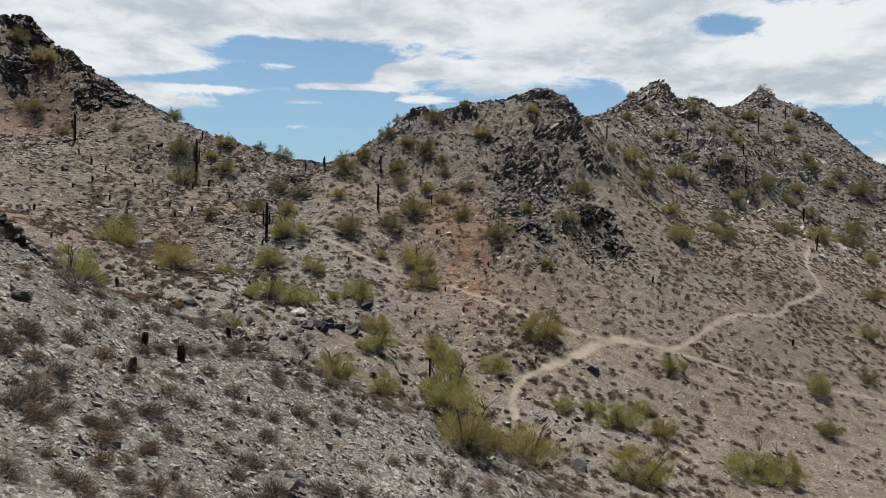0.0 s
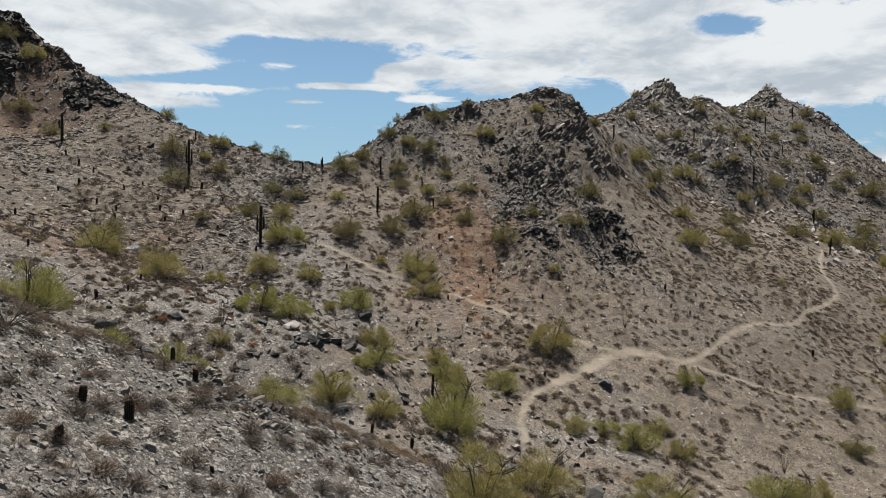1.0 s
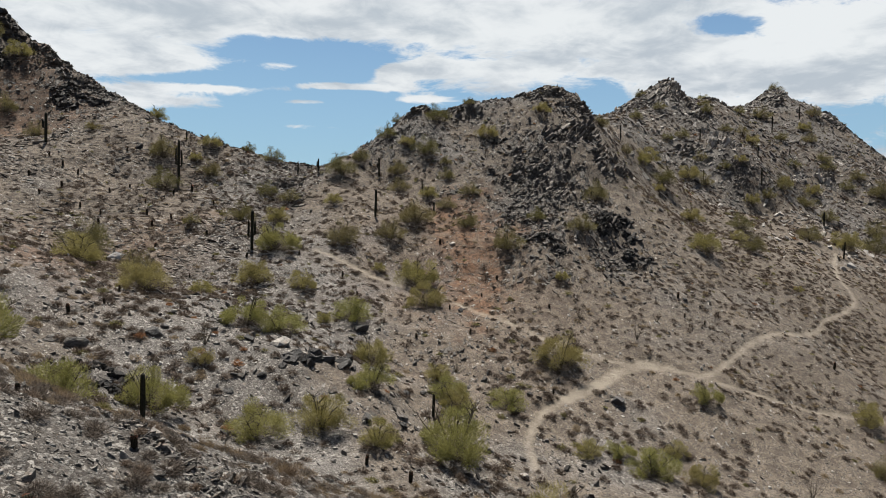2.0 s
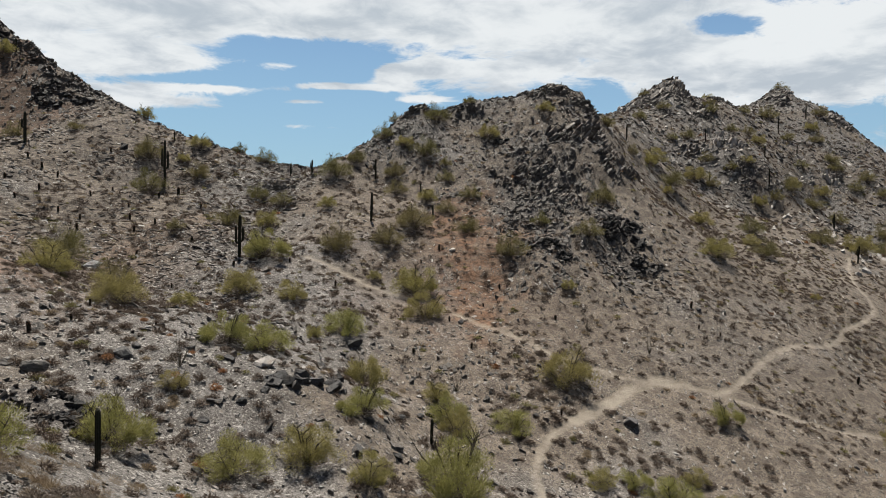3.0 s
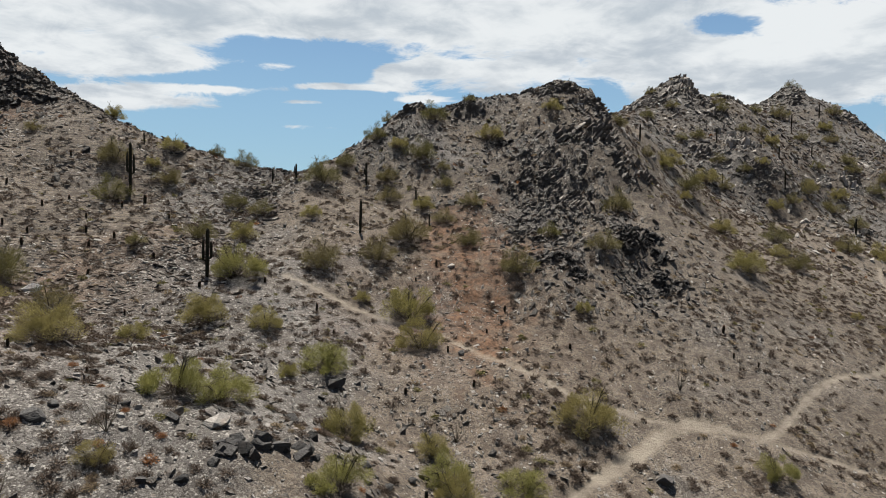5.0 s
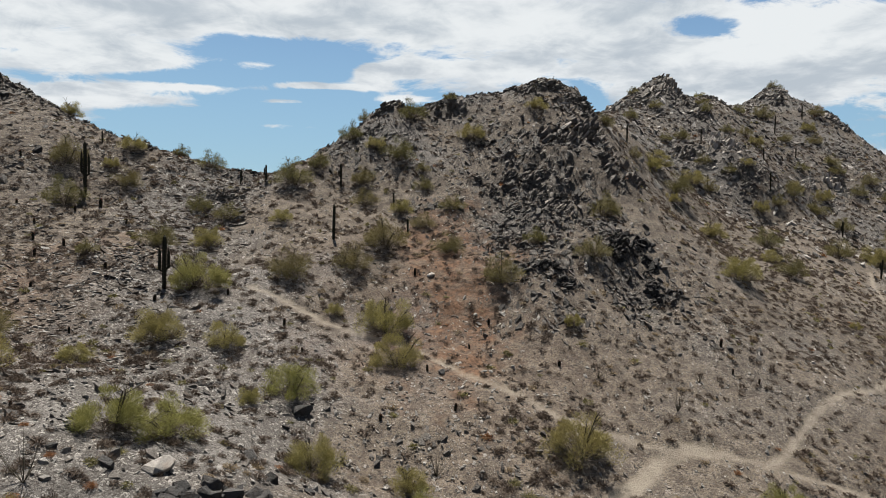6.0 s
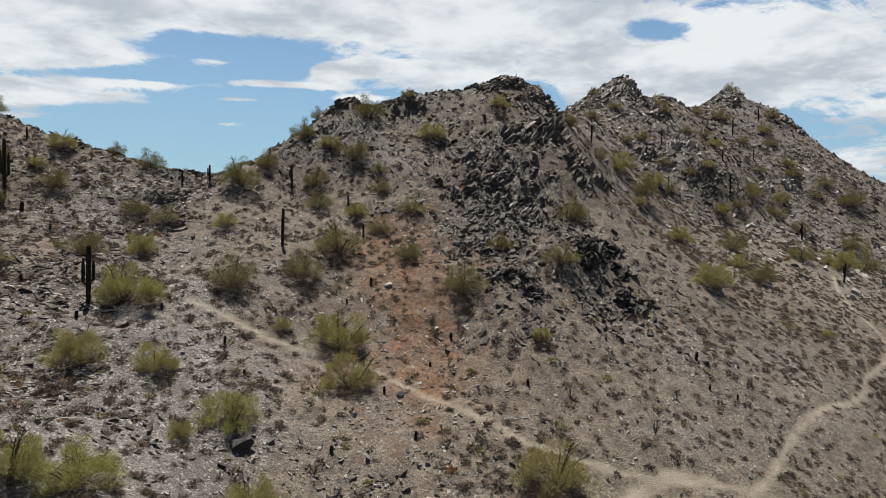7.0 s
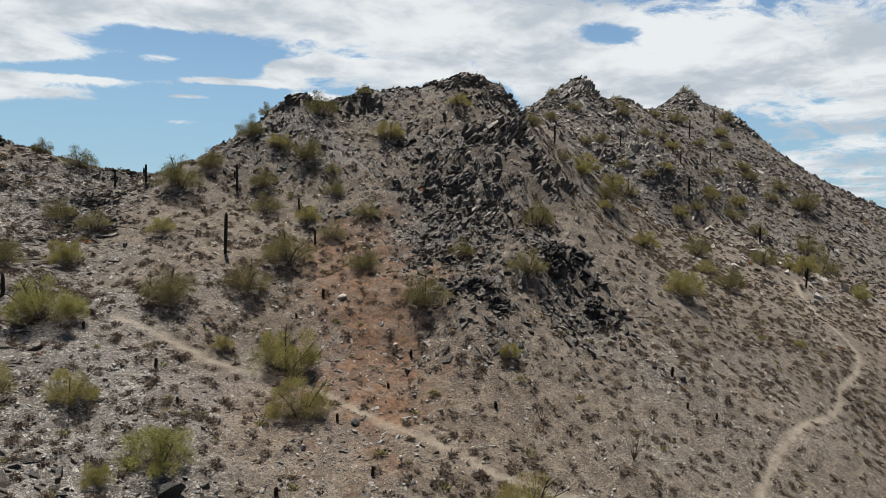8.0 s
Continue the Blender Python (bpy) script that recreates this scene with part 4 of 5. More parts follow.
GRASS = [bush_template(shapes, 240, 0.8, 0.005, 0.26, 0.25) for _ in range(4)]


def bush_share(x, y):
    return np.clip(0.55 + 0.45 * lumps(x, y, 9, 71) + 0.2 * lumps(x, y, 3, 72), 0.05, 1) * (1 - 0.6 * rockiness(x, y))


def sow_bushes():
    near_label = "low dry leafless bush of gray-brown twigs"
    x, y = sown(-22, 6, 6, 31, 860, everywhere)
    more = sown(-14.5, -8.5, 5.5, 12, 60, everywhere)
    x, y = np.r_[more[0], x], np.r_[more[1], y]
    meshes = [mesh_from("dry_bush", *t, [TAWNY if k % 3 == 1 else DRY]) for k, t in enumerate(FINE_BUSH)]
    straw = [mesh_from("dry_grass_tuft", *t, [STRAW]) for t in GRASS]
    for n in range(min(len(x), 440)):
        grass = n % 3 == 0
        ob = new("dry_grass_tuft" if grass else "dry_bush", straw[n % 4] if grass else meshes[n % 6])
        s = rng.uniform(0.3, 0.65) if grass else rng.uniform(0.45, 1.05)
        ob.matrix_world = pose(x[n], y[n], float(ground_z(x[n], y[n])[0]) - 0.02, 0, 0, rng.uniform(0, 360)) @ Matrix.Diagonal((s, s, s * rng.uniform(0.7, 1.0), 1))
        if grass:
            tagged(ob, "tuft of straw-coloured dry grass", "grass", "dry grass tufts")
        else:
            tagged(ob, "low dry leafless bush of tawny twigs" if n % 3 == 1 else near_label, "bush", "near dry bushes")
    x, y = x[440:], y[440:]
    n = len(x)
    v, f = scatter(FINE_BUSH, np.c_[x, y, ground_z(x, y) - 0.02], rng.uniform(0.45, 1.0, n), rng.uniform(0, 6.28, n), rng.integers(0, 6, n), rng.uniform(0.7, 1.0, n), slope(x, y) * 0.3)
    tagged(new("dry_thicket", mesh_from("dry_thicket", v, f, [DRY])), "gray-brown leafless bushes between the stones of the slope", "bushes", kind="stuff")
    x, y = sown(-40, 14, 5, 36, 400, everywhere)
    n = len(x)
    v, f = scatter(GRASS, np.c_[x, y, ground_z(x, y) - 0.03], rng.uniform(0.25, 0.75, n), rng.uniform(0, 6.28, n), rng.integers(0, 4, n), rng.uniform(0.7, 1.0, n), slope(x, y) * 0.7)
    tagged(new("dry_undergrowth", mesh_from("dry_undergrowth", v, f, [DRY])), "small dry twiggy undergrowth among the stones", "bushes", kind="stuff")
    x, y = sown(-20, 3, 23, 38, 420, everywhere)
    n = len(x)
    v, f = scatter(GRASS, np.c_[x, y, ground_z(x, y) - 0.03], rng.uniform(0.4, 0.95, n), rng.uniform(0, 6.28, n), rng.integers(0, 4, n), rng.uniform(0.7, 1.1, n), slope(x, y) * 0.7)
    tagged(new("dry_meadow", mesh_from("dry_meadow", v, f, [STRAW])), "straw-brown dry grass on the back of the near slope", "grass", kind="stuff")
    rust = [mesh_from("rust_bush", *t, [RUSTY]) for t in FINE_BUSH[:2]]
    for n, (bx, by, wide) in enumerate(((-22.6, 52.6, 1.3), (-15.7, 54.4, 0.9), (-18.2, 55.8, 0.8), (-14.5, 45.5, 1.2), (-9.2, 51, 0.8), (23, 70.5, 0.9), (-20.5, 58, 0.7), (-23.3, 60.5, 0.9), (-25.5, 50.9, 0.8))):
        ob = new("rust_bush", rust[n % 2])
        ob.matrix_world = pose(bx, by, float(ground_z(bx, by)[0]) - 0.02, 0, 0, 70 * n) @ Matrix.Diagonal((wide, wide, wide * 0.9, 1))
        tagged(ob, "small rust-orange dry bush on gray gravel", "bush", "rust bushes")
    for name, label, mat, share in (("dry_brush", "low dry gray-brown bushes dotted over the slopes", BRUSH, 0.92), ("dry_grass", "straw-coloured tufts of dry grass on the slopes", STRAW, 0.07),
                                    ("low_shrubs", "small olive shrubs dotted over the slopes", OLIVE, 0.045), ("rusty_shrubs", "small rust-brown dry shrubs on the slopes", RUSTY, 0.006)):
        xs, ys, ss = [], [], []
        for x0, x1, y0, y1, count, small, large in ((-48, 60, 31, 138, 11000, 0.6, 1.35), (-90, -20, 60, 132, 4500, 0.5, 1.2), (45, 190, 132, 275, 13000, 0.7, 2.0), (30, 100, 70, 135, 9000, 0.5, 1.15), (-34, 14, 56, 118, 2500, 0.6, 1.4)):
            x, y = sown(x0, x1, y0, y1, int(count * share), bush_share)
            xs.append(x), ys.append(y), ss.append(rng.uniform(small, large, len(x)))
        x, y, s = np.concatenate(xs), np.concatenate(ys), np.concatenate(ss)
        n = len(x)
        order = np.argsort(y)
        x, y, s = x[order], y[order], s[order]
        first, second = (int(k) for k in np.searchsorted(y, (68, 98)))
        all_v, all_f, start = [], [], 0
        for grade, i in ((NEAR_BUSH, slice(0, first)), (BUSH, slice(first, second)), (FAR_BUSH, slice(second, n))):
            m = len(x[i])
            v, f = scatter(grade, np.c_[x[i], y[i], ground_z(x[i], y[i]) - 0.03], s[i], rng.uniform(0, 6.28, m), rng.integers(0, 6, m), rng.uniform(0.6, 1.05, m), slope(x[i], y[i]) * 0.35)
            all_v.append(v), all_f.append(f + start)
            start += len(v)
        v, f = np.concatenate(all_v), np.concatenate(all_f)
        tagged(new(name, mesh_from(name, v, f, [mat])), label, "bushes", kind="stuff")


sow_bushes()


# ---- palo verde and creosote ----
def limb(bm, a, b, ra, rb, sides=5):
    a, b = Vector(a), Vector(b)
    d = (b - a).normalized()
    u = d.orthogonal().normalized()
    v = d.cross(u)
    ring = []
    for p, r in ((a, ra), (b, rb)):
        ring.append([bm.verts.new(p + (u * math.cos(t) + v * math.sin(t)) * r) for t in [2 * math.pi * k / sides for k in range(sides)]])
    for k in range(sides):
        bm.faces.new((ring[0][k], ring[0][(k + 1) % sides], ring[1][(k + 1) % sides], ring[1][k]))


def tree_kind(seed, mat, twigs, label):
    """A many-stemmed desert tree, one metre wide: limbs from the base and a crown of fine upswept twigs."""
    r = random.Random(seed)
    ob = new("palo_verde")
    ob.empty_display_size = 0.3
    branches = []
    v, f = [], []
    lobes = []
    for k in range(r.randint(6, 9)):
        a, e = r.uniform(0, 2 * math.pi), math.radians(r.uniform(28, 80))
        length = r.uniform(0.28, 0.5)
        bm = bmesh.new()
        branches.append(bm)
        mid = Vector((math.cos(a) * math.cos(e), math.sin(a) * math.cos(e), math.sin(e))) * length * 0.55
        tip = mid + Vector((math.cos(a) * math.cos(e) * 0.8, math.sin(a) * math.cos(e) * 0.8, math.sin(e))) * length * 0.6
        limb(bm, (0.02 * math.cos(a), 0.02 * math.sin(a), -0.05), mid, 0.012, 0.008)
        limb(bm, mid, tip, 0.008, 0.004, 4)
        for q in range(3):
            b = r.uniform(0, 2 * math.pi)
            limb(bm, mid.lerp(tip, r.uniform(0.6, 0.9)), tip + Vector((math.cos(b), math.sin(b), r.uniform(-0.2, 0.8))) * 0.1, 0.005, 0.002, 3)
        lobes += [(mid, 0.13), (tip, r.uniform(0.12, 0.19)), (mid.lerp(tip, 0.6), 0.16)]
    lobes = lobes[::3]
    for k in range(r.randint(24, 32)):
        a, e = r.uniform(0, 2 * math.pi), math.asin(r.uniform(0.0, 1.0) ** 1.3)
        reach = r.uniform(0.62, 1.0)
        lobes.append((Vector((math.cos(a) * math.cos(e) * 0.40, math.sin(a) * math.cos(e) * 0.40, 0.06 + 0.42 * math.sin(e))) * reach, r.uniform(0.07, 0.13)))
    for _ in range(twigs):
        c, rad = r.choice(lobes)
        way = Vector((r.gauss(0, 1), r.gauss(0, 1), r.gauss(0.1, 1))).normalized()
        p = c + way * rad * r.random() ** 0.4
        p.z = max(p.z, 0.012)
        d = (way * 0.5 + Vector((p.x * 1.5, p.y * 1.5, 0.75)) + Vector((r.gauss(0, 0.5), r.gauss(0, 0.5), r.gauss(0, 0.5)))).normalized() * r.uniform(0.022, 0.056)
        side = d.cross(Vector((r.uniform(-1, 1), r.uniform(-1, 1), r.uniform(-1, 1)))).normalized() * r.uniform(0.0016, 0.0034)
        b = len(v)
        v += [p - side, p + side, p + d]
        f.append((b, b + 1, b + 2))
    wide = np.percentile([math.hypot(p.x, p.y) for p in v], 96)
    for p in v:
        p *= 0.5 / wide
    for bm in branches:
        bmesh.ops.scale(bm, vec=(0.5 / wide,) * 3, verts=bm.verts[:])
        part("branch", mesh_of("branch", bm, BARK), ob)
    part("crown", mesh_from("crown", [tuple(p) for p in v], f, [mat]), ob)
    skirt = bush_template(r, 620, 0.42, 0.006, 0.15, 0.6, 30)
    part("dead_skirt", mesh_from("dead_skirt", skirt[0] * np.array([0.86, 0.86, 1.0]), skirt[1], [DRY]), ob, "gray-brown dead twigs round the foot")
    return tagged(ob, label, "tree", "palo verde trees")


GREEN_LABEL = "yellow-green palo verde with fine upswept twigs on the slope"
OLIVE_LABEL = "dull olive creosote bush with sparse twigs on the slope"
KINDS = [tree_kind(1, GREEN, 10500, GREEN_LABEL), tree_kind(2, GREEN, 10000, GREEN_LABEL), tree_kind(3, BRIGHT, 10500, "fresh bright green palo verde in the gully"),
         tree_kind(4, BRIGHT, 10000, "fresh bright green palo verde in the gully"), tree_kind(5, OLIVE, 7500, OLIVE_LABEL), tree_kind(6, OLIVE, 6800, OLIVE_LABEL)]

# x, y, width of each, by the part of the land it grows on
BOWL = [(-19.6, 85.5, 4.6), (-20.1, 76.5, 3.6), (-15.3, 77, 3.1), (-9.2, 72.3, 3.8), (-2.9, 85.8, 4.8), (-1.8, 79, 3.6), (-12.4, 90.3, 3.8), (-6.5, 93.7, 3.5),
        (-7.6, 86.6, 1.6), (-3.3, 98.7, 4.5), (3.5, 97.5, 3), (8.5, 90.9, 3.8), (13.4, 99.5, 2.5), (19, 95.8, 3.6), (14.2, 84.7, 1.6), (11.2, 70, 4.7),
        (-16.8, 59.7, 3.4), (-14.4, 61, 3.8), (-11.8, 70, 1.6), (-24.1, 71.4, 2.2), (-18, 51.7, 1.7), (-27.1, 64.6, 4.4), (-34.6, 68.4, 4.4)]
FACE = [(-15, 102.1, 2.5), (-6, 109.6, 3.1), (-6.6, 113.5, 3), (-2.1, 116.6, 3.7), (-5.1, 118.3, 2.7), (4.7, 107.5, 3), (1.1, 111.7, 2.5), (1.3, 114.5, 1.8),
        (8.3, 120.6, 3.5), (-0.2, 124.1, 4.2), (-8.6, 120.6, 3.1), (-14.9, 110.9, 4.2), (-1.6, 107, 2.7), (1, 104, 2.9), (23.1, 105.7, 3.6), (29.4, 127.9, 2.5),
        (17.9, 124.1, 2.9), (-7, 127, 2.2), (5.6, 128.6, 2.0), (-12.5, 114.8, 2.6)]
GULLY = [(-18.5, 44.1, 3.6), (-12.9, 46, 3.8), (-8.9, 47.7, 3.5), (-5.2, 46.8, 2.4), (-6.2, 54.2, 3), (-0.2, 62.1, 3.2), (-0.9, 65.1, 2.4), (0.6, 59.8, 2.7), (0.1, 49.7, 5),
         (5.3, 61.9, 3.3), (5.3, 41.5, 4.3), (10.9, 56.1, 2.2), (13.6, 57, 2.2), (15.7, 55.2, 3.6), (19.6, 55.1, 2.4), (14.4, 44.7, 4), (24.9, 67.3, 2.5),
         (25.8, 50.8, 4.3), (28.6, 51.1, 3.4), (19, 59.4, 1.9), (-21.2, 31.2, 3.6), (-18, 32.5, 2.8), (-6.9, 64.6, 3.2)]
NEAR = [(-0.7, 19.4, 2.7)]
LEFT_SLOPE = [(-30.6, 88.6, 2), (-21.7, 105, 3), (-25.3, 106.7, 2.8), (-22.3, 98.5, 3), (-26.4, 94.9, 3.3), (-26.4, 115.6, 3.2), (-30.6, 116.8, 2), (-35.7, 113.8, 3.1),
              (-40.9, 107.5, 3.7), (-38.6, 101.5, 4.1), (-34, 107.1, 2.9), (-36.7, 109.2, 1.9), (-38.7, 78.3, 4.5), (-30.8, 72.7, 3.9), (-76.6, 125.6, 3.4),
              (-70.2, 122.5, 4), (-68, 114.4, 3.9), (-59.4, 107.8, 3.1), (-52, 109.7, 2.2), (-46.6, 120.8, 2.8)]
RIGHT_SLOPE = [(37.5, 99.8, 4.3), (49.1, 109.8, 3.4), (50, 116.4, 3), (55.4, 127.9, 4.3), (44.1, 122.2, 3.7), (41.4, 129.6, 4.1), (39.7, 133.7, 4), (75.3, 140.4, 5.1),
               (83.7, 141.6, 5.8), (39.7, 63, 2.7), (43.7, 71.9, 3.1), (54, 78.9, 2.7), (62.4, 91.6, 2.8), (73, 107.3, 3.8), (93.4, 138.9, 3.9), (99.6, 156.4, 6.2), (50.4, 98.4, 1.3)]
FAR_RIDGE = [(105.3, 195.5, 4.9), (98, 195.1, 5.6), (85.8, 187.3, 3.9), (91, 189, 3.8), (130.7, 201.8, 6.5), (118.5, 184.7, 6.5), (70.2, 191.4, 5.9), (74, 228.1, 4.4),
             (90, 233, 4.1), (114.7, 243.4, 6.5), (99.2, 216.8, 4.4), (91.7, 218.9, 3.9), (75.6, 212.4, 4.1), (76.8, 200.1, 3.9), (111, 202.3, 4.2), (122.7, 205.4, 4.4),
             (114.1, 228.3, 4.2), (128.4, 209.1, 4.6), (127.4, 238.6, 4.5), (108.7, 190.7, 5.1), (132, 268, 5.5), (72, 243, 3.5), (97, 251, 4.5)]
FAR_RIDGE += [(28.8, 127.2, 2.2), (62.9, 217.8, 4.0), (33.9, 127.6, 2.3), (37.8, 130.6, 2.4), (69.9, 209.3, 3.8), (81.4, 195.1, 3.6), (97.8, 220.7, 4.2), (86.4, 196.2, 3.6), (104.4, 238.6, 4.6),
             (125.9, 232.1, 4.6), (110.3, 212.7, 4.0), (101, 199.9, 4.2), (122.1, 214.6, 4.4), (123.3, 218.6, 4.2), (135.7, 248.1, 5), (39.6, 126.4, 2.3), (74.3, 190.2, 3.8), (88.7, 227.7, 4.2)]
for stand, kinds in ((BOWL, (2, 0, 1, 3, 0, 1, 4, 5, 0, 4, 4, 5, 4, 5, 0, 0, 2, 3, 0, 0, 1, 0, 1)), (FACE, (0, 5, 4, 4)), (GULLY, (2, 3, 0, 1)), (LEFT_SLOPE, (4, 5, 4, 0)), (RIGHT_SLOPE, (0, 4, 1, 5)), (FAR_RIDGE, (4, 5, 0, 5)), (NEAR, (1, 1, 1, 1))):
    for n, (x, y, wide) in enumerate(stand):
        kind = KINDS[kinds[n % len(kinds)]]
        r = random.Random(int(x * 31 + y * 17))
        s = wide * 1.16
        copy_thing(kind, pose(x, y, float(ground_z(x, y)[0]) - 0.03, 0, 0, r.uniform(0, 360)) @ Matrix.Diagonal((s, s, s * r.uniform(0.85, 1.15), 1)))
for kind in KINDS:
    for o in (*kind.children_recursive, kind):
        bpy.data.objects.remove(o)


# ---- cacti ----
def column(bm, points, radius, ribs=12, deep=0.16):
    """A ribbed round-topped column along points."""
    rings = []
    n = len(points)
    for k, p in enumerate(points):
        taper = math.sqrt(max(0.0, 1 - (k / (n - 1)) ** 7)) * (0.82 + 0.18 * min(1, k / 3))
        d = (points[min(k + 1, n - 1)] - points[max(k - 1, 0)]).normalized()
        u = d.cross(Vector((0, 1, 0.01))).normalized()
        v = d.cross(u)
        ring = []
        for q in range(ribs * 2):
            a = math.pi * q / ribs
            rr = radius * taper * (1 - deep * (q % 2)) + 0.002
            ring.append(bm.verts.new(p + (u * math.cos(a) + v * math.sin(a)) * rr))
        rings.append(ring)
    for a, b in zip(rings, rings[1:]):
        for q in range(ribs * 2):
            bm.faces.new((a[q], a[(q + 1) % (ribs * 2)], b[(q + 1) % (ribs * 2)], b[q]))
    bm.faces.new(rings[-1])


def saguaro(x, y, tall, arms):
    r = random.Random(int(x * 13 + y * 29))
    label = "tall dark saguaro with upturned arms on the hillside" if arms else "single-stemmed dark saguaro on the hillside"
    ob = thing("saguaro", x, y, label, "cactus", "saguaros")
    rad = 0.06 + 0.026 * tall if tall < 4 else 0.19
    lean = Vector((r.gauss(0, 0.015), r.gauss(0, 0.015), 1))
    bm = bmesh.new()
    column(bm, [lean * (tall * (k / 9 if k < 8 else (0.93 + 0.035 * (k - 8)))) + Vector((0, 0, -0.1)) for k in range(11)], rad)
    part("stem", mesh_of("stem", bm, CACTUS), ob)
    for k in range(arms):
        a = r.uniform(0, 0.5) + (0 if k % 2 else math.pi)
        out = Vector((math.cos(a), math.sin(a) * 0.6, 0)) * (rad * 2.0)
        z0 = tall * r.uniform(0.3, 0.5)
        top = tall * r.uniform(0.22, 0.4)
        pts = [Vector((0, 0, z0)), out * 0.6 + Vector((0, 0, z0 + 0.02)), out + Vector((0, 0, z0 + 0.14))] + [out + Vector((0, 0, z0 + 0.14 + top * q / 6)) for q in range(1, 7)]
        bm = bmesh.new()
        column(bm, pts, rad * 0.7, 9)
        part("arm", mesh_of("arm", bm, CACTUS), ob)


for row in ((-17.3, 39.6, 2.9, 0), (-8.9, 98.7, 3.9, 0), (-18.7, 112.1, 2.3, 1), (-22, 112.8, 1.9, 0), (-9.3, 112.6, 3.1, 1), (-2.5, 109.1, 1.8, 0), (-37.3, 103.7, 6.2, 3),
            (-22.4, 84.9, 4.8, 2), (34, 131.5, 2.9, 0), (90.5, 191.7, 4.9, 0), (97.4, 173, 4, 1), (113.1, 232.1, 5.8, 0), (97, 207.9, 3.7, 0), (22.6, 105.9, 1.5, 0),
            (79.9, 209.1, 4.3, 0), (-0.8, 102.3, 1.8, 0), (74, 191, 3.7, 0), (129.1, 244.9, 4.6, 0), (-39.5, 113.7, 1.6, 0), (112.4, 218.9, 3.6, 0)):
    saguaro(*row)
for row in ((-55.2, 102.3, 4.5, 1), (-1.4, 56.5, 2, 0), (78, 132.9, 3.4, 1), (-68.3, 123.6, 2.2, 0)):
    saguaro(*row)


def barrel_kind(seed):
    """A barrel cactus one metre tall: ribbed body, collar of spines and a redder crown."""
    r = random.Random(seed)
    ob = new("barrel_cactus")
    ob.empty_display_size = 0.1
    bm = bmesh.new()
    column(bm, [Vector((0.02 * math.sin(k), 0, z)) for k, z in enumerate((-0.06, 0.1, 0.3, 0.5, 0.68, 0.82, 0.92, 0.98, 1.0))], 0.24, 13, 0.2)
    part("body", mesh_of("body", bm, CACTUS), ob)
    v, f = [], []
    cv, cf = [], []
    for _ in range(1100):
        a, z = r.uniform(0, 2 * math.pi), r.uniform(0.05, 1.0)
        rad = 0.245 * math.sqrt(max(0.02, 1 - z ** 7))
        p = Vector((math.cos(a) * rad, math.sin(a) * rad, z))
        d = Vector((math.cos(a) + r.gauss(0, 0.5), math.sin(a) + r.gauss(0, 0.5), r.gauss(0.1, 0.6) + (0.9 if z > 0.9 else 0))).normalized() * r.uniform(0.05, 0.1)
        side = d.cross(Vector((r.uniform(-1, 1), r.uniform(-1, 1), 1))).normalized() * 0.008
        tv, tf = (cv, cf) if z > 0.72 else (v, f)
        b = len(tv)
        tv += [tuple(p - side), tuple(p + side), tuple(p + d)]
        tf.append((b, b + 1, b + 2))
    tagged(part("spine_coat", mesh_from("spine_coat", v, f, [PALE_SPINES]), ob, "dark red-brown hooked spines"), kind="stuff")
    tagged(part("spine_crown", mesh_from("spine_crown", cv, cf, [SPINES]), ob, "red spines round the tip"), kind="stuff")
    return tagged(ob, "dark ribbed barrel cactus with red spines on top", "cactus", "barrel cacti")


BARRELS = [barrel_kind(1), barrel_kind(2)]
NEAR_BARRELS = [(-16.8, 19.0, 0.46), (-17.6, 18.6, 0.4), (-10.8, 14.7, 0.44), (-9.8, 15, 0.55), (-10.3, 12.6, 0.42), (-5.7, 44.4, 0.82), (-3, 43.4, 0.97), (-9.4, 18.8, 0.38), (-7.6, 14.4, 0.23),
                (-13.7, 21.6, 0.32), (-13.9, 20.1, 0.28)]
SLOPE_BARRELS = [(-11.5, 82.3, 0.86), (6.7, 86.7, 0.8), (2.6, 73.3, 0.78), (0.7, 78.5, 0.72), (28.6, 85.6, 1.0), (28.3, 82.5, 0.65), (30.4, 81.8, 0.65), (4.6, 83.5, 0.44),
                 (12, 80.3, 0.57), (-2.9, 71.4, 0.55), (-27.2, 77.6, 0.67), (-22.4, 82.5, 0.6), (-16.9, 85.1, 0.71), (-9.5, 79.1, 0.45), (-2.3, 91.3, 0.43), (9.7, 65, 0.67),
                 (-0.1, 93.3, 0.95), (45.2, 80.6, 1.1), (-27.7, 61.3, 0.7), (-27.2, 57.4, 0.66), (-22.2, 60, 0.62), (-28.3, 54, 1.05)]
LEFT_BARRELS = [(-34.9, 101.9, 1.5), (-47.6, 91.5, 1.06), (-44.4, 89.5, 0.88), (-42.1, 89.9, 0.87), (-35.6, 89.2, 0.98), (-33, 83.3, 0.91), (-39.6, 83.8, 0.74), (-34.2, 91.9, 1),
                (-40.9, 86.7, 0.98), (-47.6, 76.9, 0.99), (-50.6, 97.8, 1.1), (-48.3, 97.1, 0.9), (-36.7, 99.9, 0.9), (-42.1, 98.6, 0.9), (-48.9, 88.8, 0.86), (-37.6, 92.9, 1.0),
                (-51.9, 92, 1.05), (-28.1, 86.6, 0.93), (-36.8, 59.8, 0.72), (-45.5, 106, 0.9), (-39, 96, 0.8), (-53, 99, 0.9), (-31, 99, 0.8), (-43, 94.5, 0.9)]
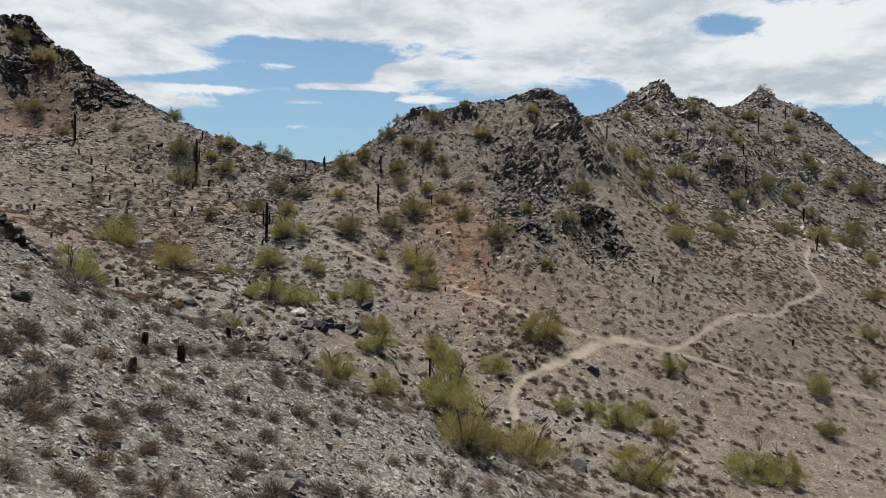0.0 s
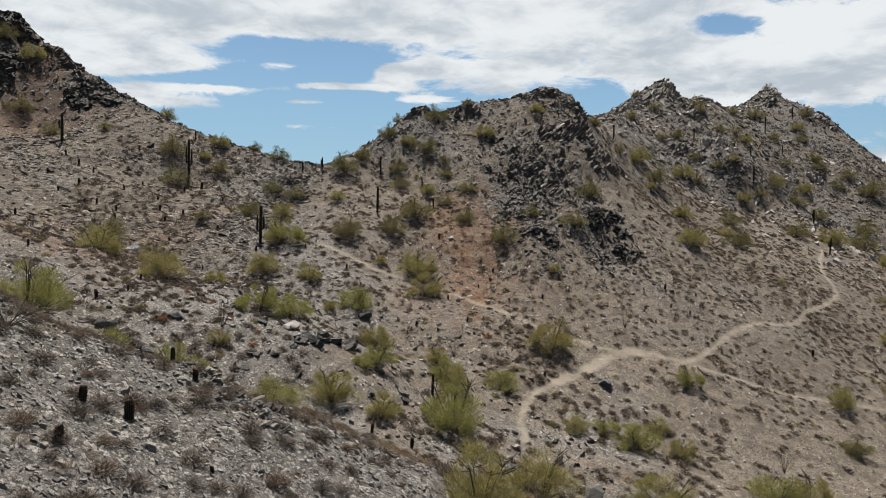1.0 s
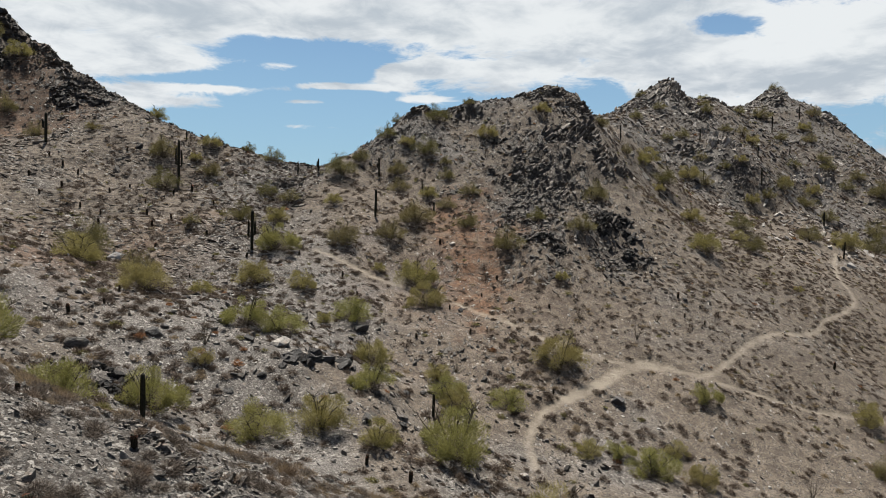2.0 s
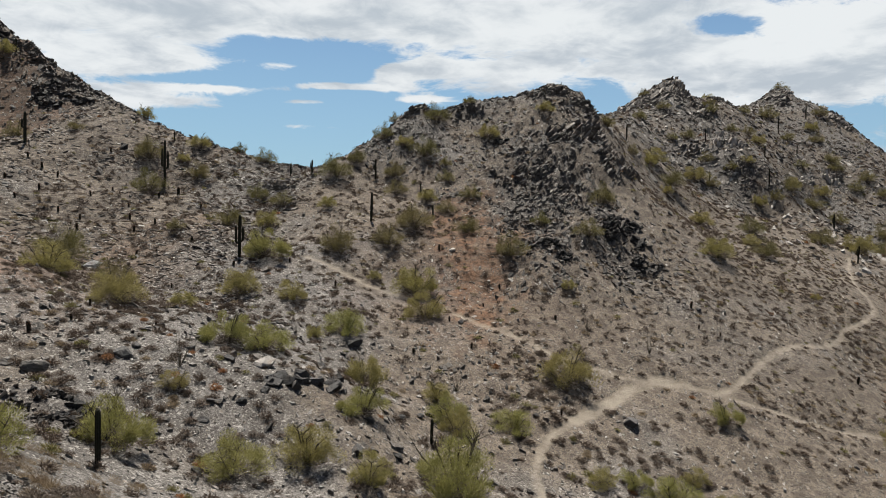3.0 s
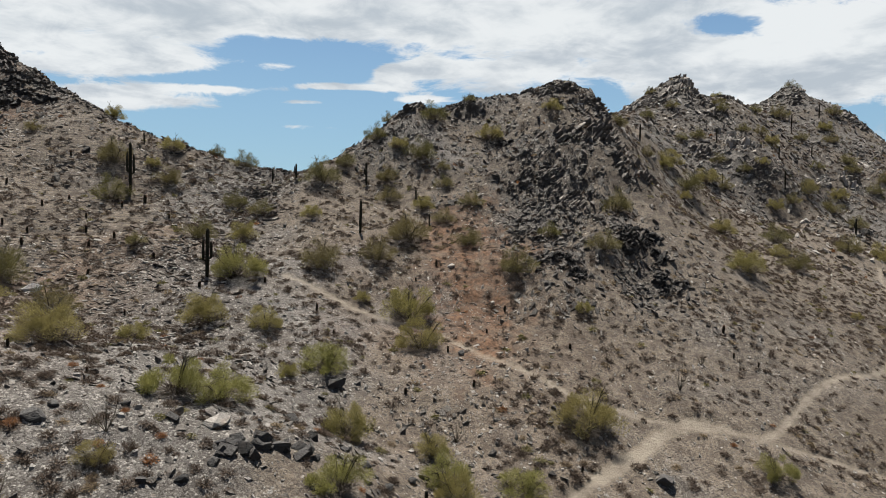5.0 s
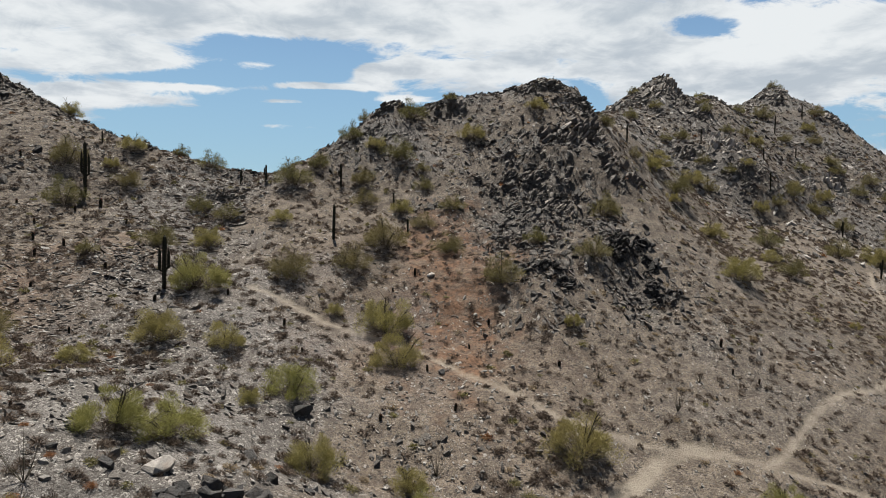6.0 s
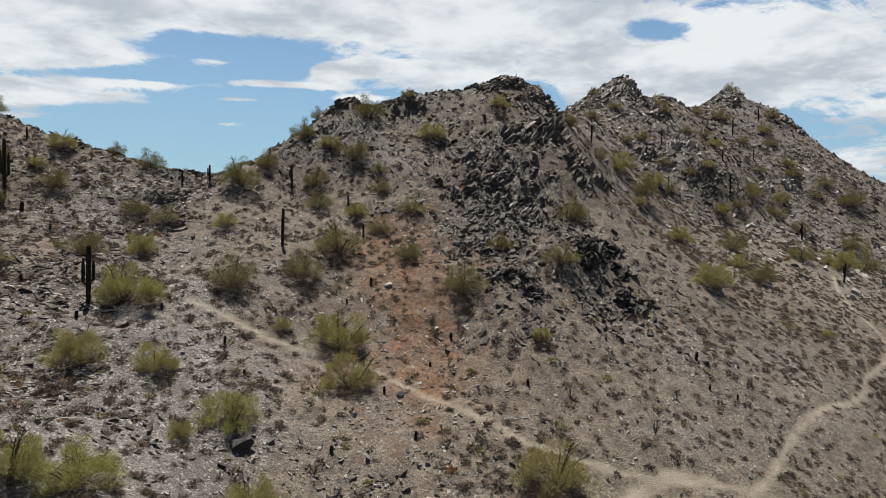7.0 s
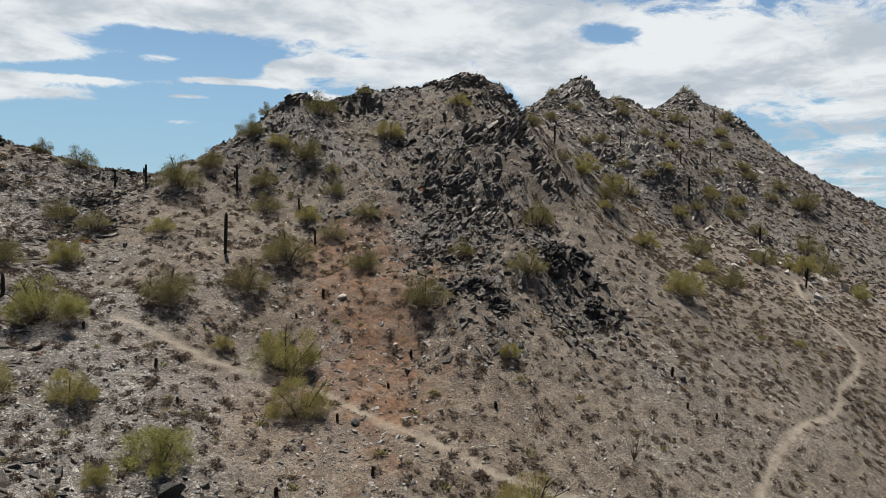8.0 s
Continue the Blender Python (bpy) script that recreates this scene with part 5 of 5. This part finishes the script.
for group in (NEAR_BARRELS, SLOPE_BARRELS, LEFT_BARRELS):
    for n, (x, y, tall) in enumerate(group):
        copy_thing(BARRELS[n % 2], pose(x, y, float(ground_z(x, y)[0]), 4 * math.sin(n), 5 * math.cos(2 * n), 50 * n) @ Matrix.Diagonal((tall * (0.5 if tall > 0.6 else 0.85), tall * (0.5 if tall > 0.6 else 0.85), tall * (0.75 if tall > 0.6 else 0.86), 1)))
for kind in BARRELS:
    for o in (*kind.children_recursive, kind):
        bpy.data.objects.remove(o)


# ---- ocotillos and dead brush ----
def ocotillo(x, y, tall, stems=14, dead=False):
    r = random.Random(int(x * 7 + y * 3))
    name, label = ("dead_brush", "tangle of bare dead branches on the stony crest") if dead else ("ocotillo", "spindly ocotillo with bare upright stems")
    ob = thing(name, x, y, label, "shrub", "" if dead else "ocotillos")
    for k in range(stems):
        a, e = 2 * math.pi * k / stems + r.uniform(-0.3, 0.3), math.radians(r.uniform(12, 50) if dead else r.uniform(48, 80))
        bm = bmesh.new()
        p, rad = Vector((0, 0, -0.05)), 0.011 + 0.004 * tall
        for q in range(5):
            d = Vector((math.cos(a) * math.cos(e), math.sin(a) * math.cos(e), math.sin(e))) * tall * r.uniform(0.17, 0.24)
            limb(bm, p, p + d, rad, rad * 0.75, 5)
            if dead and q > 0:
                b = r.uniform(0, 6.28)
                limb(bm, p, p + Vector((math.cos(b), math.sin(b), r.uniform(-0.1, 0.6))) * tall * 0.22, rad * 0.5, rad * 0.2, 4)
            p, rad = p + d, rad * 0.75
            e += math.radians(r.uniform(-6, 9))
            a += r.uniform(-0.15, 0.15)
        part("branch" if dead else "stem", mesh_of("stem", bm, BARK), ob)


for row in ((20.8, 76.3, 2.3), (15.2, 79.5, 1.5), (24.4, 80.6, 1.3), (0.9, 67, 2), (29.6, 57.2, 2), (-18.3, 53.7, 2.3)):
    ocotillo(*row)
ocotillo(-13.7, 16.6, 1.4, 22, True)


# ---- a survey post on the summit ----
bm = bmesh.new()
limb(bm, (0, 0, -0.3), (0, 0, 0.6), 0.04, 0.035, 8)
limb(bm, (0, 0, 0.6), (0, 0, 0.64), 0.05, 0.045, 8)
bm.faces.new([v for v in bm.verts[-8:]])
post = new("summit_post", mesh_of("summit_post", bm, WOOD))
post.location = (22.3, 132.8, float(ground_z(22.3, 132.8)[0]))
tagged(post, "thin dark post standing on the rocky summit", "post")
